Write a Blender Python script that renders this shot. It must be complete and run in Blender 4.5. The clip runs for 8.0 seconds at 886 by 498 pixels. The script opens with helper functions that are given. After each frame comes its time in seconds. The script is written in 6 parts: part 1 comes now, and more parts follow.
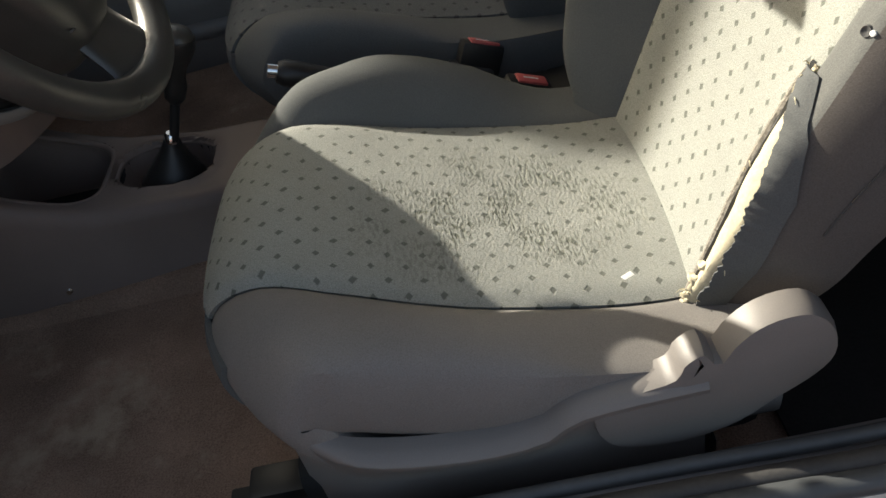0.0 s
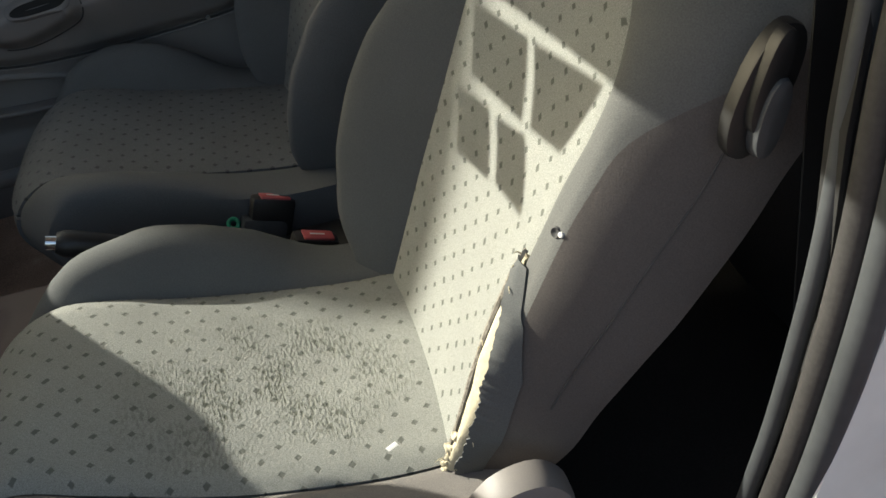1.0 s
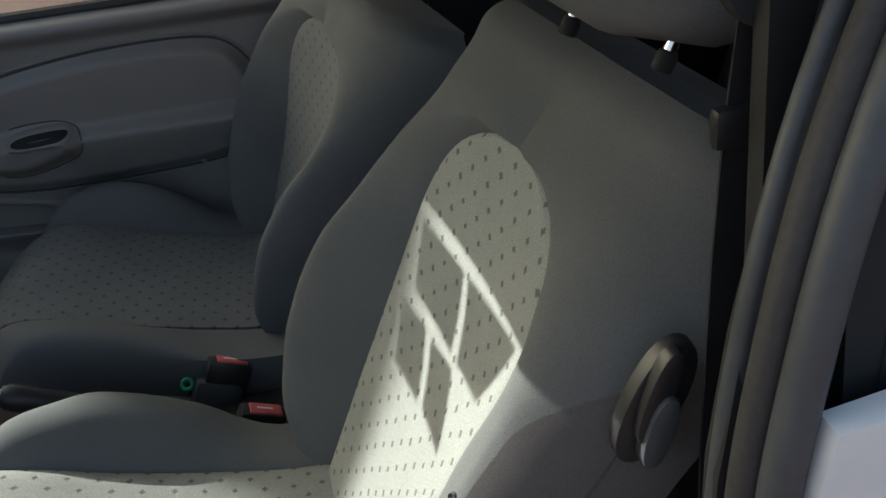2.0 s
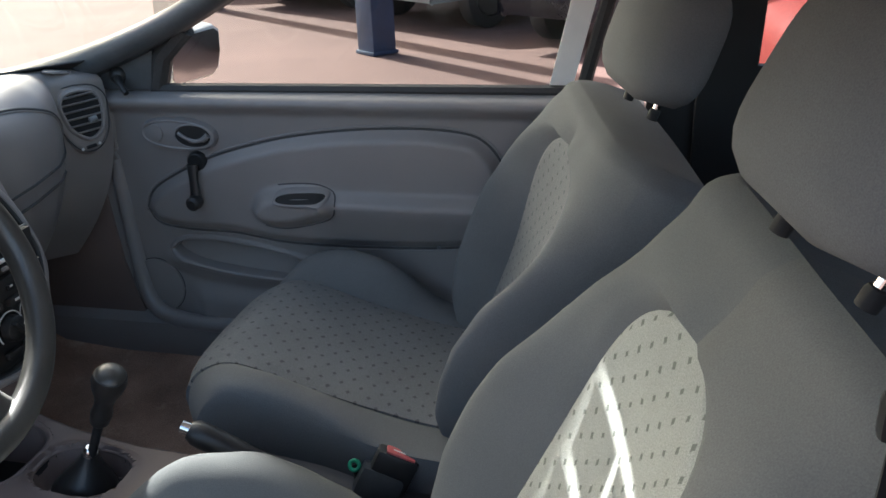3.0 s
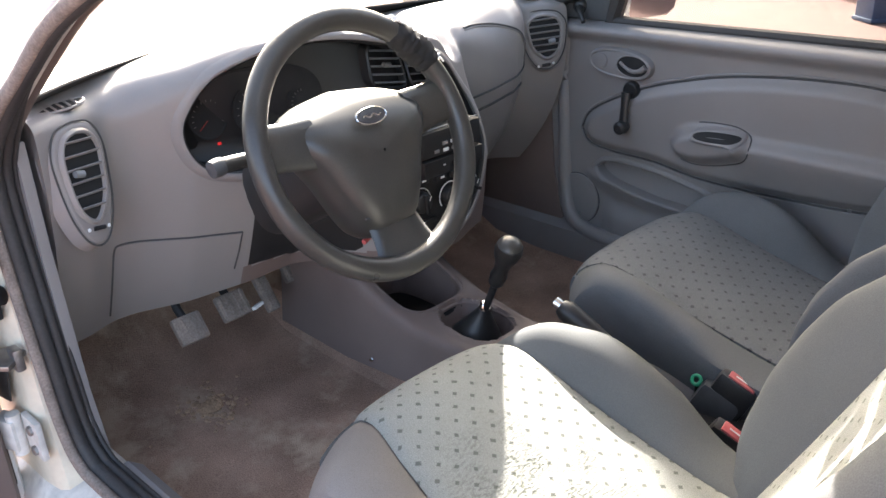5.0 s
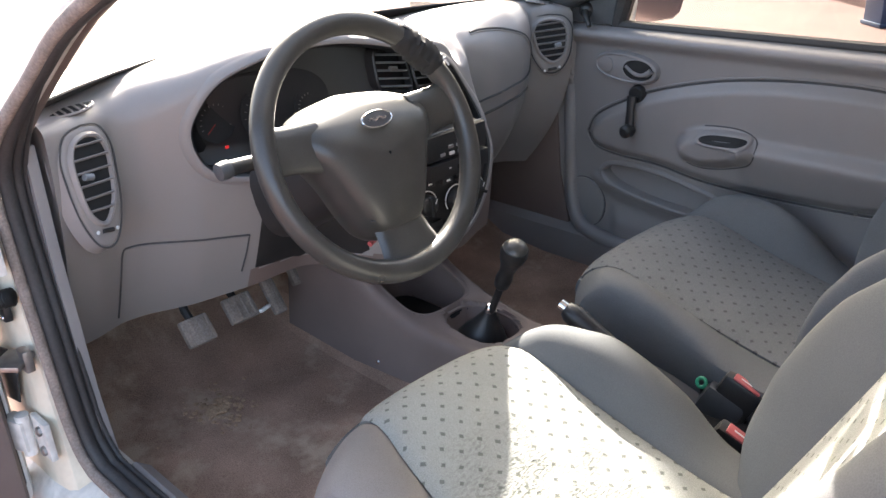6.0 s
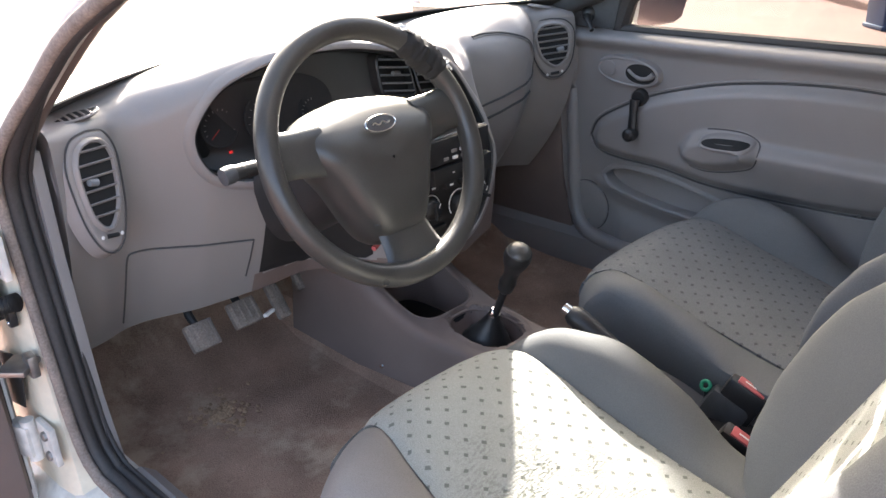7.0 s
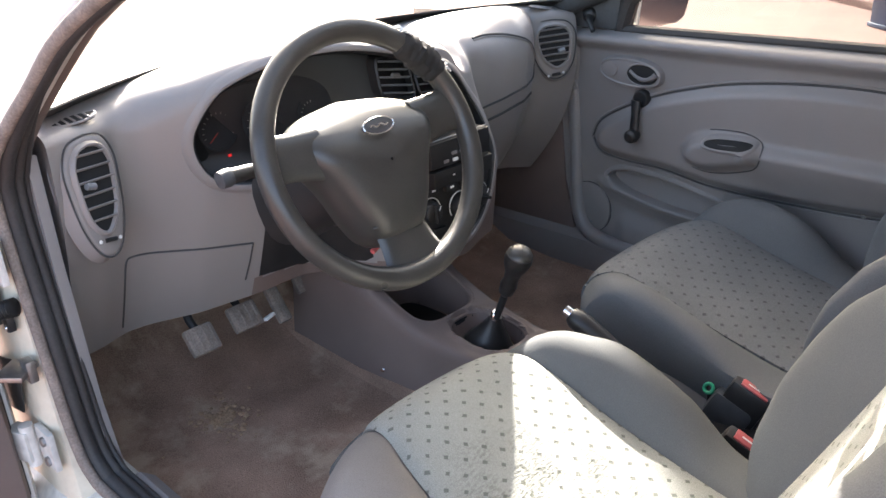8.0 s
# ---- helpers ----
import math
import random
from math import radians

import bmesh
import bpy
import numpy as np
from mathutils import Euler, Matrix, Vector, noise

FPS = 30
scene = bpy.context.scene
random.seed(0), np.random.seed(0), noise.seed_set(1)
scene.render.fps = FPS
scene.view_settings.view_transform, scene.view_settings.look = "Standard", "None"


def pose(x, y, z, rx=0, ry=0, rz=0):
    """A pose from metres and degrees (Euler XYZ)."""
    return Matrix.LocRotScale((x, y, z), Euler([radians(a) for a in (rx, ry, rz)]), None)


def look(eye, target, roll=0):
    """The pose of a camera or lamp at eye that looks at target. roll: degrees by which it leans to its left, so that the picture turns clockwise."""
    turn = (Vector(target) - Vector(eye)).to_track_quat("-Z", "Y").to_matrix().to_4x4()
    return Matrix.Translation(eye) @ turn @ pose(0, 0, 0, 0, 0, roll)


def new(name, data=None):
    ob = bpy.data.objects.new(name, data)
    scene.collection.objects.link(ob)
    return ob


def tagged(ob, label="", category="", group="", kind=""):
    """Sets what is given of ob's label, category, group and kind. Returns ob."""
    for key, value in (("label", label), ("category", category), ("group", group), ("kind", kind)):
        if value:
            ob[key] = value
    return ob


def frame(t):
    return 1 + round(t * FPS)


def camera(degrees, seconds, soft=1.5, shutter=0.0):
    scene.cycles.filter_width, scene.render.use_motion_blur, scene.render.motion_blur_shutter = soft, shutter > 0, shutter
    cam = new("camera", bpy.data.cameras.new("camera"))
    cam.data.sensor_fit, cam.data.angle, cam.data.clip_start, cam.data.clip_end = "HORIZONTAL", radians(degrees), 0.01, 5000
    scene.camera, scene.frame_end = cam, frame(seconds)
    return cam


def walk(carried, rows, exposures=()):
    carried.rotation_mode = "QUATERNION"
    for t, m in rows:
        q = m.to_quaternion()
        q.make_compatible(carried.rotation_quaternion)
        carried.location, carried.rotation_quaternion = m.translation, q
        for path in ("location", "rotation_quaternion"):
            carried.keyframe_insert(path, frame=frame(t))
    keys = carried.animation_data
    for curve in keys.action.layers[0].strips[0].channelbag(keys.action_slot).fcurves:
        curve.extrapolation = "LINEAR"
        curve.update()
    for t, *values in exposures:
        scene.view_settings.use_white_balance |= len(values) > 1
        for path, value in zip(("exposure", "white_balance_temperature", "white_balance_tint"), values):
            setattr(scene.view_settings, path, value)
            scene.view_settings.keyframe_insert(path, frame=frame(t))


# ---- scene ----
cam = camera(55.0, 8.0)
PATH = [
    (0, (0.346, -1.141, 1.106), (0.195, 0.379, -0.185), -16.1),
    (0.5, (0.419, -1.131, 1.136), (0.458, 0.439, -0.102), -14.3),
    (1, (0.492, -1.122, 1.175), (0.671, 0.471, -0.021), -12.4),
    (1.2, (0.515, -1.12, 1.194), (0.743, 0.494, 0.035), -11.0),
    (1.5, (0.573, -1.1, 1.211), (0.786, 0.54, 0.087), -10.6),
    (1.7, (0.589, -1.091, 1.236), (0.818, 0.582, 0.163), -8.6),
    (2.8, (0.7, -1.001, 1.293), (0.493, 0.813, 0.476), -2.7),
    (3, (0.709, -1.005, 1.301), (0.301, 0.792, 0.525), -2.1),
    (3.2, (0.737, -1.021, 1.31), (0.108, 0.715, 0.542), -1.9),
    (3.5, (0.782, -1.043, 1.309), (-0.159, 0.544, 0.536), -1.8),
    (4, (0.869, -1.088, 1.298), (-0.338, 0.293, 0.499), -2.7),
    (4.5, (0.876, -1.119, 1.289), (-0.396, 0.183, 0.46), -2.5),
    (6, (0.89, -1.127, 1.286), (-0.41, 0.155, 0.471), -2.6),
    (6.5, (0.889, -1.131, 1.286), (-0.42, 0.149, 0.481), -2.8),
    (7, (0.891, -1.13, 1.286), (-0.417, 0.151, 0.481), -2.9),
    (7.5, (0.89, -1.122, 1.286), (-0.421, 0.154, 0.478), -3.1),
    (8, (0.891, -1.117, 1.282), (-0.427, 0.157, 0.483), -3.3),
]
walk(cam, [(t, look(eye, target, roll)) for t, eye, target, roll in PATH],
     exposures=[(0, 1.10, 6900, 7), (1.0, 0.98, 6650, 4), (1.7, 0.92, 6250, 3), (2.8, 1.88, 5850, 5), (3.2, 2.38, 6000, 9), (3.5, 2.68, 6200, 11), (4.5, 3.04, 6450, 13), (8, 3.02, 6500, 14)])

# ---- world and sun ----
SUN = Vector((1.15, -0.95, -0.89)).normalized()         # the way the light goes
world = bpy.data.worlds.new("sky")
scene.world = world
world.use_nodes = True
wn = world.node_tree.nodes
sky = wn.new("ShaderNodeTexSky")
sky.sky_type, sky.sun_disc = "NISHITA", False
sky.sun_elevation = math.asin(-SUN.z)
sky.sun_rotation = math.atan2(-SUN.x, -SUN.y)
sky.dust_density, sky.air_density, sky.ozone_density = 3.5, 0.7, 0.6
haze = wn.new("ShaderNodeMix")          # dusty, slightly warm haze over the whole sky
haze.data_type, haze.blend_type = "RGBA", "MULTIPLY"
haze.inputs[0].default_value = 1.0
haze.inputs[7].default_value = (1.08, 1.0, 0.88, 1)
world.node_tree.links.new(sky.outputs[0], haze.inputs[6])
world.node_tree.links.new(haze.outputs[2], wn["Background"].inputs[0])
wn["Background"].inputs[1].default_value = 0.15
sun = new("sun", bpy.data.lights.new("sun", "SUN"))
sun.data.energy, sun.data.angle, sun.data.color = 5.0, radians(0.5), (1.0, 0.95, 0.86)
sun.matrix_world = SUN.to_track_quat("-Z", "Y").to_matrix().to_4x4()


# ---- materials ----
def material(name, colour, rough=0.6, metal=0.0, grain=0.15, scale=60.0, big=4.0, stain=0.15, bump=0.2, depth=0.001, spec=0.5):
    """Principled surface with fine grain and larger stains, in object space metres."""
    m = bpy.data.materials.new(name)
    m.use_nodes = True
    n, l = m.node_tree.nodes, m.node_tree.links
    b = n["Principled BSDF"]
    tc = n.new("ShaderNodeTexCoord")
    fine, broad = n.new("ShaderNodeTexNoise"), n.new("ShaderNodeTexNoise")
    fine.inputs["Scale"].default_value, fine.inputs["Detail"].default_value = scale, 4
    broad.inputs["Scale"].default_value, broad.inputs["Detail"].default_value = big, 5
    for t in (fine, broad):
        l.new(tc.outputs["Object"], t.inputs["Vector"])
    def mul(a, amount):
        k = n.new("ShaderNodeMapRange")
        k.inputs["From Min"].default_value, k.inputs["From Max"].default_value = 0.25, 0.75
        k.inputs["To Min"].default_value, k.inputs["To Max"].default_value = 1 - amount, 1 + amount
        l.new(a, k.inputs["Value"])
        return k.outputs[0]
    p = n.new("ShaderNodeMath")
    p.operation = "MULTIPLY"
    l.new(mul(fine.outputs[0], grain), p.inputs[0])
    l.new(mul(broad.outputs[0], stain), p.inputs[1])
    mix = n.new("ShaderNodeVectorMath")
    mix.operation = "SCALE"
    mix.inputs[0].default_value = colour
    l.new(p.outputs[0], mix.inputs["Scale"])
    l.new(mix.outputs[0], b.inputs["Base Color"])
    r = n.new("ShaderNodeMapRange")
    r.inputs["To Min"].default_value, r.inputs["To Max"].default_value = max(0.02, rough - 0.12), min(1, rough + 0.12)
    l.new(broad.outputs[0], r.inputs["Value"])
    l.new(r.outputs[0], b.inputs["Roughness"])
    b.inputs["Metallic"].default_value = metal
    b.inputs["Specular IOR Level"].default_value = spec
    if bump:
        k = n.new("ShaderNodeBump")
        k.inputs["Strength"].default_value, k.inputs["Distance"].default_value = bump, depth
        l.new(fine.outputs[0], k.inputs["Height"])
        l.new(k.outputs[0], b.inputs["Normal"])
    return m


def math_node(n, l, op, a, b=None):
    k = n.new("ShaderNodeMath")
    k.operation = op
    for i, v in enumerate((a, b)):
        if v is None:
            continue
        if isinstance(v, (int, float)):
            k.inputs[i].default_value = v
        else:
            l.new(v, k.inputs[i])
    return k.outputs[0]


def fabric(name, colour, mark, worn=0.0, pitch=0.038):
    """Woven seat cloth with small staggered lozenges, laid by the cloth's own coordinates in metres. worn: rubbed, pilled middle."""
    m = material(name, colour, rough=0.95, grain=0.30, scale=750.0, big=9.0, stain=0.09, bump=0.7, depth=0.0012, spec=0.15)
    n, l = m.node_tree.nodes, m.node_tree.links
    b = n["Principled BSDF"]
    uv = n.new("ShaderNodeUVMap")
    wob = n.new("ShaderNodeTexNoise")
    wob.inputs["Scale"].default_value = 55
    l.new(uv.outputs[0], wob.inputs["Vector"])
    sep = n.new("ShaderNodeSeparateXYZ")
    l.new(uv.outputs[0], sep.inputs[0])
    off = math_node(n, l, "MULTIPLY", math_node(n, l, "SUBTRACT", wob.outputs[0], 0.5), 0.006)
    u = math_node(n, l, "ADD", sep.outputs[0], off)
    v = math_node(n, l, "ADD", sep.outputs[1], off)
    a = math_node(n, l, "MULTIPLY", math_node(n, l, "ADD", u, v), 1 / pitch)
    c = math_node(n, l, "MULTIPLY", math_node(n, l, "SUBTRACT", u, v), 1 / pitch)
    fa = math_node(n, l, "ABSOLUTE", math_node(n, l, "SUBTRACT", math_node(n, l, "FRACT", a), 0.5))
    fc = math_node(n, l, "ABSOLUTE", math_node(n, l, "SUBTRACT", math_node(n, l, "FRACT", c), 0.5))
    d = math_node(n, l, "MAXIMUM", fa, fc)
    dot = n.new("ShaderNodeMapRange")
    dot.inputs["From Min"].default_value, dot.inputs["From Max"].default_value = 0.085, 0.135
    dot.inputs["To Min"].default_value, dot.inputs["To Max"].default_value = 1, 0
    l.new(d, dot.inputs["Value"])
    blot = n.new("ShaderNodeTexNoise")
    blot.inputs["Scale"].default_value = 380
    l.new(uv.outputs[0], blot.inputs["Vector"])
    strength = math_node(n, l, "MULTIPLY", dot.outputs[0], math_node(n, l, "MULTIPLY", blot.outputs[0], 2.3))
    mix = n.new("ShaderNodeMix")
    mix.data_type = "RGBA"
    src = b.inputs["Base Color"].links[0].from_socket
    l.new(src, mix.inputs[6])
    mix.inputs[7].default_value = (*mark, 1)
    l.new(math_node(n, l, "MINIMUM", strength, 0.95), mix.inputs[0])
    out = mix.outputs[2]
    height = math_node(n, l, "SUBTRACT", 0.0, math_node(n, l, "MULTIPLY", dot.outputs[0], 0.8))
    # the weave: fine ribs
    rib = math_node(n, l, "MULTIPLY", math_node(n, l, "SINE", math_node(n, l, "MULTIPLY", sep.outputs[0], 3600)), math_node(n, l, "SINE", math_node(n, l, "MULTIPLY", sep.outputs[1], 3600)))
    height = math_node(n, l, "ADD", height, math_node(n, l, "MULTIPLY", rib, 0.25))
    if worn:
        # a rubbed zone behind the middle of the cushion, with pulled threads running one way
        cen = n.new("ShaderNodeVectorMath")
        cen.operation = "DISTANCE"
        sq = n.new("ShaderNodeMapping")
        sq.inputs["Scale"].default_value = (1.0, 0.75, 0)
        l.new(uv.outputs[0], sq.inputs["Vector"])
        l.new(sq.outputs[0], cen.inputs[0])
        cen.inputs[1].default_value = (-0.02, 0.36 * 0.75, 0)
        zone = n.new("ShaderNodeMapRange")
        zone.interpolation_type = "SMOOTHSTEP"
        zone.inputs["From Min"].default_value, zone.inputs["From Max"].default_value = 0.04, 0.17
        zone.inputs["To Min"].default_value, zone.inputs["To Max"].default_value = 1, 0
        l.new(cen.outputs["Value"], zone.inputs["Value"])
        st = n.new("ShaderNodeMapping")
        st.inputs["Scale"].default_value = (110, 260, 1)
        st.inputs["Rotation"].default_value = (0, 0, 0.25)
        l.new(uv.outputs[0], st.inputs["Vector"])
        thr = n.new("ShaderNodeTexNoise")
        thr.inputs["Scale"].default_value, thr.inputs["Detail"].default_value = 1.0, 3
        l.new(st.outputs[0], thr.inputs["Vector"])
        pull = n.new("ShaderNodeMapRange")
        pull.inputs["From Min"].default_value, pull.inputs["From Max"].default_value = 0.44, 0.62
        l.new(thr.outputs[0], pull.inputs["Value"])
        clump = n.new("ShaderNodeTexNoise")
        clump.inputs["Scale"].default_value = 13
        l.new(uv.outputs[0], clump.inputs["Vector"])
        cl = n.new("ShaderNodeMapRange")
        cl.inputs["From Min"].default_value, cl.inputs["From Max"].default_value = 0.42, 0.56
        l.new(clump.outputs[0], cl.inputs["Value"])
        k = math_node(n, l, "MULTIPLY", math_node(n, l, "MULTIPLY", pull.outputs[0], cl.outputs[0]), zone.outputs[0])
        mix2 = n.new("ShaderNodeMix")
        mix2.data_type = "RGBA"
        l.new(out, mix2.inputs[6])
        mix2.inputs[7].default_value = (0.085, 0.09, 0.07, 1)
        l.new(math_node(n, l, "MULTIPLY", k, worn), mix2.inputs[0])
        out = mix2.outputs[2]
        pill = n.new("ShaderNodeTexNoise")
        pill.inputs["Scale"].default_value = 240
        l.new(uv.outputs[0], pill.inputs["Vector"])
        height = math_node(n, l, "ADD", height, math_node(n, l, "MULTIPLY", math_node(n, l, "MULTIPLY", pill.outputs[0], zone.outputs[0]), 2.5))
        height = math_node(n, l, "SUBTRACT", height, math_node(n, l, "MULTIPLY", k, 1.5))
    l.new(out, b.inputs["Base Color"])
    bp = b.inputs["Normal"].links[0].from_node
    fine = bp.inputs["Height"].links[0].from_socket
    l.new(math_node(n, l, "ADD", height, math_node(n, l, "MULTIPLY", fine, 0.5)), bp.inputs["Height"])
    return m


def glass(name, tint=(0.9, 0.95, 0.93), rough=0.0, sheen=0.45):
    m = bpy.data.materials.new(name)
    m.use_nodes = True
    n, l = m.node_tree.nodes, m.node_tree.links
    n.remove(n["Principled BSDF"])
    t, g, x, f = (n.new("ShaderNode" + k) for k in ("BsdfTransparent", "BsdfGlossy", "MixShader", "LayerWeight"))
    t.inputs[0].default_value = (*tint, 1)
    g.inputs["Roughness"].default_value = rough
    f.inputs[0].default_value = 0.5
    gloss = math_node(n, l, "MULTIPLY", math_node(n, l, "POWER", f.outputs["Facing"], 4.0), sheen)
    l.new(math_node(n, l, "ADD", gloss, 0.03), x.inputs[0])
    l.new(t.outputs[0], x.inputs[1])
    l.new(g.outputs[0], x.inputs[2])
    l.new(x.outputs[0], n["Material Output"].inputs[0])
    return m


def lit(name, colour, strength):
    m = bpy.data.materials.new(name)
    m.use_nodes = True
    b = m.node_tree.nodes["Principled BSDF"]
    b.inputs["Base Color"].default_value = (*colour, 1)
    b.inputs["Emission Color"].default_value = (*colour, 1)
    b.inputs["Emission Strength"].default_value = strength
    return m


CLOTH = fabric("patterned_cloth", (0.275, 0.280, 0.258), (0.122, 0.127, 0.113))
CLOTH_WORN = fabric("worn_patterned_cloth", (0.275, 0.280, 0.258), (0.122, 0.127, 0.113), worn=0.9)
# darker copies of the seat cloths, with shade put into the colour
CLOTH_SHADED = fabric("shaded_patterned_cloth", (0.156, 0.160, 0.160), (0.085, 0.089, 0.090))
COVER_SHADED = material("shaded_seat_cloth", (0.116, 0.120, 0.123), rough=0.95, grain=0.16, scale=700, big=7, stain=0.12, bump=0.4, spec=0.15)
# lit, half-lit and shaded tones of one plain seat cloth, light in the colour
COVER_LIT = material("lit_seat_cloth", (0.185, 0.173, 0.163), rough=0.95, grain=0.16, scale=700, big=7, stain=0.12, bump=0.4, spec=0.15)
COVER_SIDE = material("half_lit_seat_cloth", (0.118, 0.119, 0.115), rough=0.95, grain=0.16, scale=700, big=7, stain=0.12, bump=0.4, spec=0.15)
COVER_BACK = material("shaded_seat_back_cloth", (0.104, 0.094, 0.088), rough=0.95, grain=0.16, scale=700, big=7, stain=0.12, bump=0.4, spec=0.15)
COVER = material("plain_seat_cloth", (0.108, 0.112, 0.112), rough=0.95, grain=0.14, scale=700, big=7, stain=0.08, bump=0.4, spec=0.15)
SEAM = material("seam_thread", (0.06, 0.06, 0.06), rough=0.9)
FOAM = material("seat_foam", (0.50, 0.45, 0.33), rough=1.0, grain=0.12, scale=220, big=18, stain=0.2, bump=0.3, depth=0.0015, spec=0.1)
FRAY = material("frayed_cloth", (0.24, 0.22, 0.19), rough=1.0, grain=0.35, scale=300, big=40, stain=0.2, bump=0.8, depth=0.003, spec=0.1)
TRIM = material("grey_trim_plastic", (0.218, 0.204, 0.200), rough=0.42, grain=0.08, scale=900, big=5, stain=0.07, bump=0.25, depth=0.0006)
DASH = material("grey_dash_plastic", (0.245, 0.226, 0.216), rough=0.40, grain=0.08, scale=1100, big=5, stain=0.06, bump=0.3, depth=0.0006)
SEATPLASTIC = material("seat_plastic", (0.17, 0.155, 0.145), rough=0.5, grain=0.06, scale=700, big=8, stain=0.08, bump=0.15, depth=0.0005)
WHEEL = material("wheel_rubber", (0.045, 0.044, 0.040), rough=0.34, grain=0.12, scale=500, big=14, stain=0.2, bump=0.15, depth=0.0006)
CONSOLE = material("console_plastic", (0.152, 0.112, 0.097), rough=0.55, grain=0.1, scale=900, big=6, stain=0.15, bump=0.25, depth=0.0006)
DUSTYRUBBER = material("dusty_rubber", (0.20, 0.165, 0.14), rough=0.9, grain=0.3, scale=260, big=30, stain=0.3, bump=0.4)
SEALGREY = material("grey_rubber_strip", (0.055, 0.059, 0.063), rough=0.5, grain=0.1, scale=90, big=9, stain=0.2, bump=0)
# near-black fill: the rear cabin's shade put into the colour
DARK_FILL = material("near_black_fill", (0.016, 0.015, 0.014), rough=0.95, grain=0.3, scale=300, big=9, stain=0.3, bump=0.5)
JAMBPAINT = material("cream_jamb_paint", (0.70, 0.63, 0.50), rough=0.35, grain=0.06, scale=60, big=10, stain=0.12, bump=0.05)
BLACK = material("black_plastic", (0.018, 0.018, 0.018), rough=0.42, grain=0.1, scale=500, big=12, stain=0.15, bump=0.1, depth=0.0005)
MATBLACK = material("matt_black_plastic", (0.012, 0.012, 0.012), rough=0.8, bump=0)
RUBBER = material("rubber_seal", (0.036, 0.034, 0.033), rough=0.65, grain=0.2, scale=200, big=10, stain=0.25, bump=0.3)
def carpet_material():
    m = material("dusty_carpet", (0.37, 0.246, 0.182), rough=1.0, grain=0.35, scale=420, big=7, stain=0.35, bump=0.9, depth=0.004, spec=0.05)
    n, l = m.node_tree.nodes, m.node_tree.links
    b = n["Principled BSDF"]
    tc = n.new("ShaderNodeTexCoord")
    d = n.new("ShaderNodeTexNoise")
    d.inputs["Scale"].default_value, d.inputs["Detail"].default_value, d.inputs["Roughness"].default_value = 5.5, 8, 0.7
    l.new(tc.outputs["Object"], d.inputs["Vector"])
    r = n.new("ShaderNodeMapRange")
    r.inputs["From Min"].default_value, r.inputs["From Max"].default_value = 0.54, 0.66
    r.inputs["To Max"].default_value = 0.85
    l.new(d.outputs[0], r.inputs["Value"])
    x = n.new("ShaderNodeMix")
    x.data_type = "RGBA"
    l.new(b.inputs["Base Color"].links[0].from_socket, x.inputs[6])
    x.inputs[7].default_value = (0.54, 0.41, 0.30, 1)
    l.new(r.outputs[0], x.inputs[0])
    l.new(x.outputs[2], b.inputs["Base Color"])
    return m


CARPET = carpet_material()
MUD = material("dry_mud", (0.40, 0.27, 0.17), rough=0.95, grain=0.3, scale=300, big=20, stain=0.3, bump=0.4)
PAINT = material("white_car_paint", (0.78, 0.77, 0.74), rough=0.25, grain=0.03, scale=40, big=4, stain=0.05, bump=0)
DIRTYPAINT = material("dirty_white_paint", (0.62, 0.59, 0.54), rough=0.45, grain=0.15, scale=60, big=12, stain=0.25, bump=0.1)
GREYJAMB = material("grey_jamb_paint", (0.20, 0.21, 0.22), rough=0.4, grain=0.1, scale=80, big=9, stain=0.2, bump=0)
CHROME = material("chrome", (0.75, 0.75, 0.75), rough=0.15, metal=1.0, bump=0, grain=0.05)
STEEL = material("dull_steel", (0.35, 0.34, 0.33), rough=0.45, metal=1.0, grain=0.2, bump=0.1)
RED = material("red_plastic", (0.46, 0.10, 0.10), rough=0.4, bump=0)
GREEN = material("green_plastic", (0.02, 0.30, 0.16), rough=0.4, bump=0)
BLUE = material("pale_blue_tag", (0.22, 0.45, 0.62), rough=0.5, bump=0)
SILVERBLUE = material("emblem_face", (0.06, 0.062, 0.066), rough=0.3, bump=0)
HEADLINER = material("headliner", (0.30, 0.29, 0.27), rough=1.0, bump=0.2)
GLASS = glass("window_glass", (0.76, 0.79, 0.78))
SCREEN = glass("windscreen_glass", (0.93, 0.96, 0.94), 0.0, 0.15)
MIRROR = material("mirror_silver", (0.85, 0.85, 0.85), rough=0.02, metal=1.0, bump=0, grain=0.0, stain=0.0)
PAPER = material("sticker_paper", (0.55, 0.5, 0.36), rough=0.7, bump=0)
WORDING = material("label_print", (0.72, 0.72, 0.70), rough=0.6, bump=0)
LOT = material("pink_concrete", (0.185, 0.117, 0.103), rough=0.9, grain=0.12, scale=30, big=0.6, stain=0.2, bump=0.2, depth=0.003, spec=0.05)
POSTBLUE = material("blue_post_paint", (0.035, 0.055, 0.105), rough=0.5, big=6, stain=0.2)
DARKPAINT = material("dark_car_paint", (0.015, 0.015, 0.02), rough=0.2, bump=0)
WARN = lit("warning_lamp", (0.5, 0.02, 0.02), 0.12)
# faint glow added to the gauge needles, which are no lamps
NEEDLE_GLOW = lit("needle_glow", (0.25, 0.02, 0.015), 0.02)


# ---- builders ----
def thing(name, at, label, category, group="", kind=""):
    ob = new(name)
    ob.location = at
    ob.empty_display_size = 0.05
    return tagged(ob, label, category, group, kind)


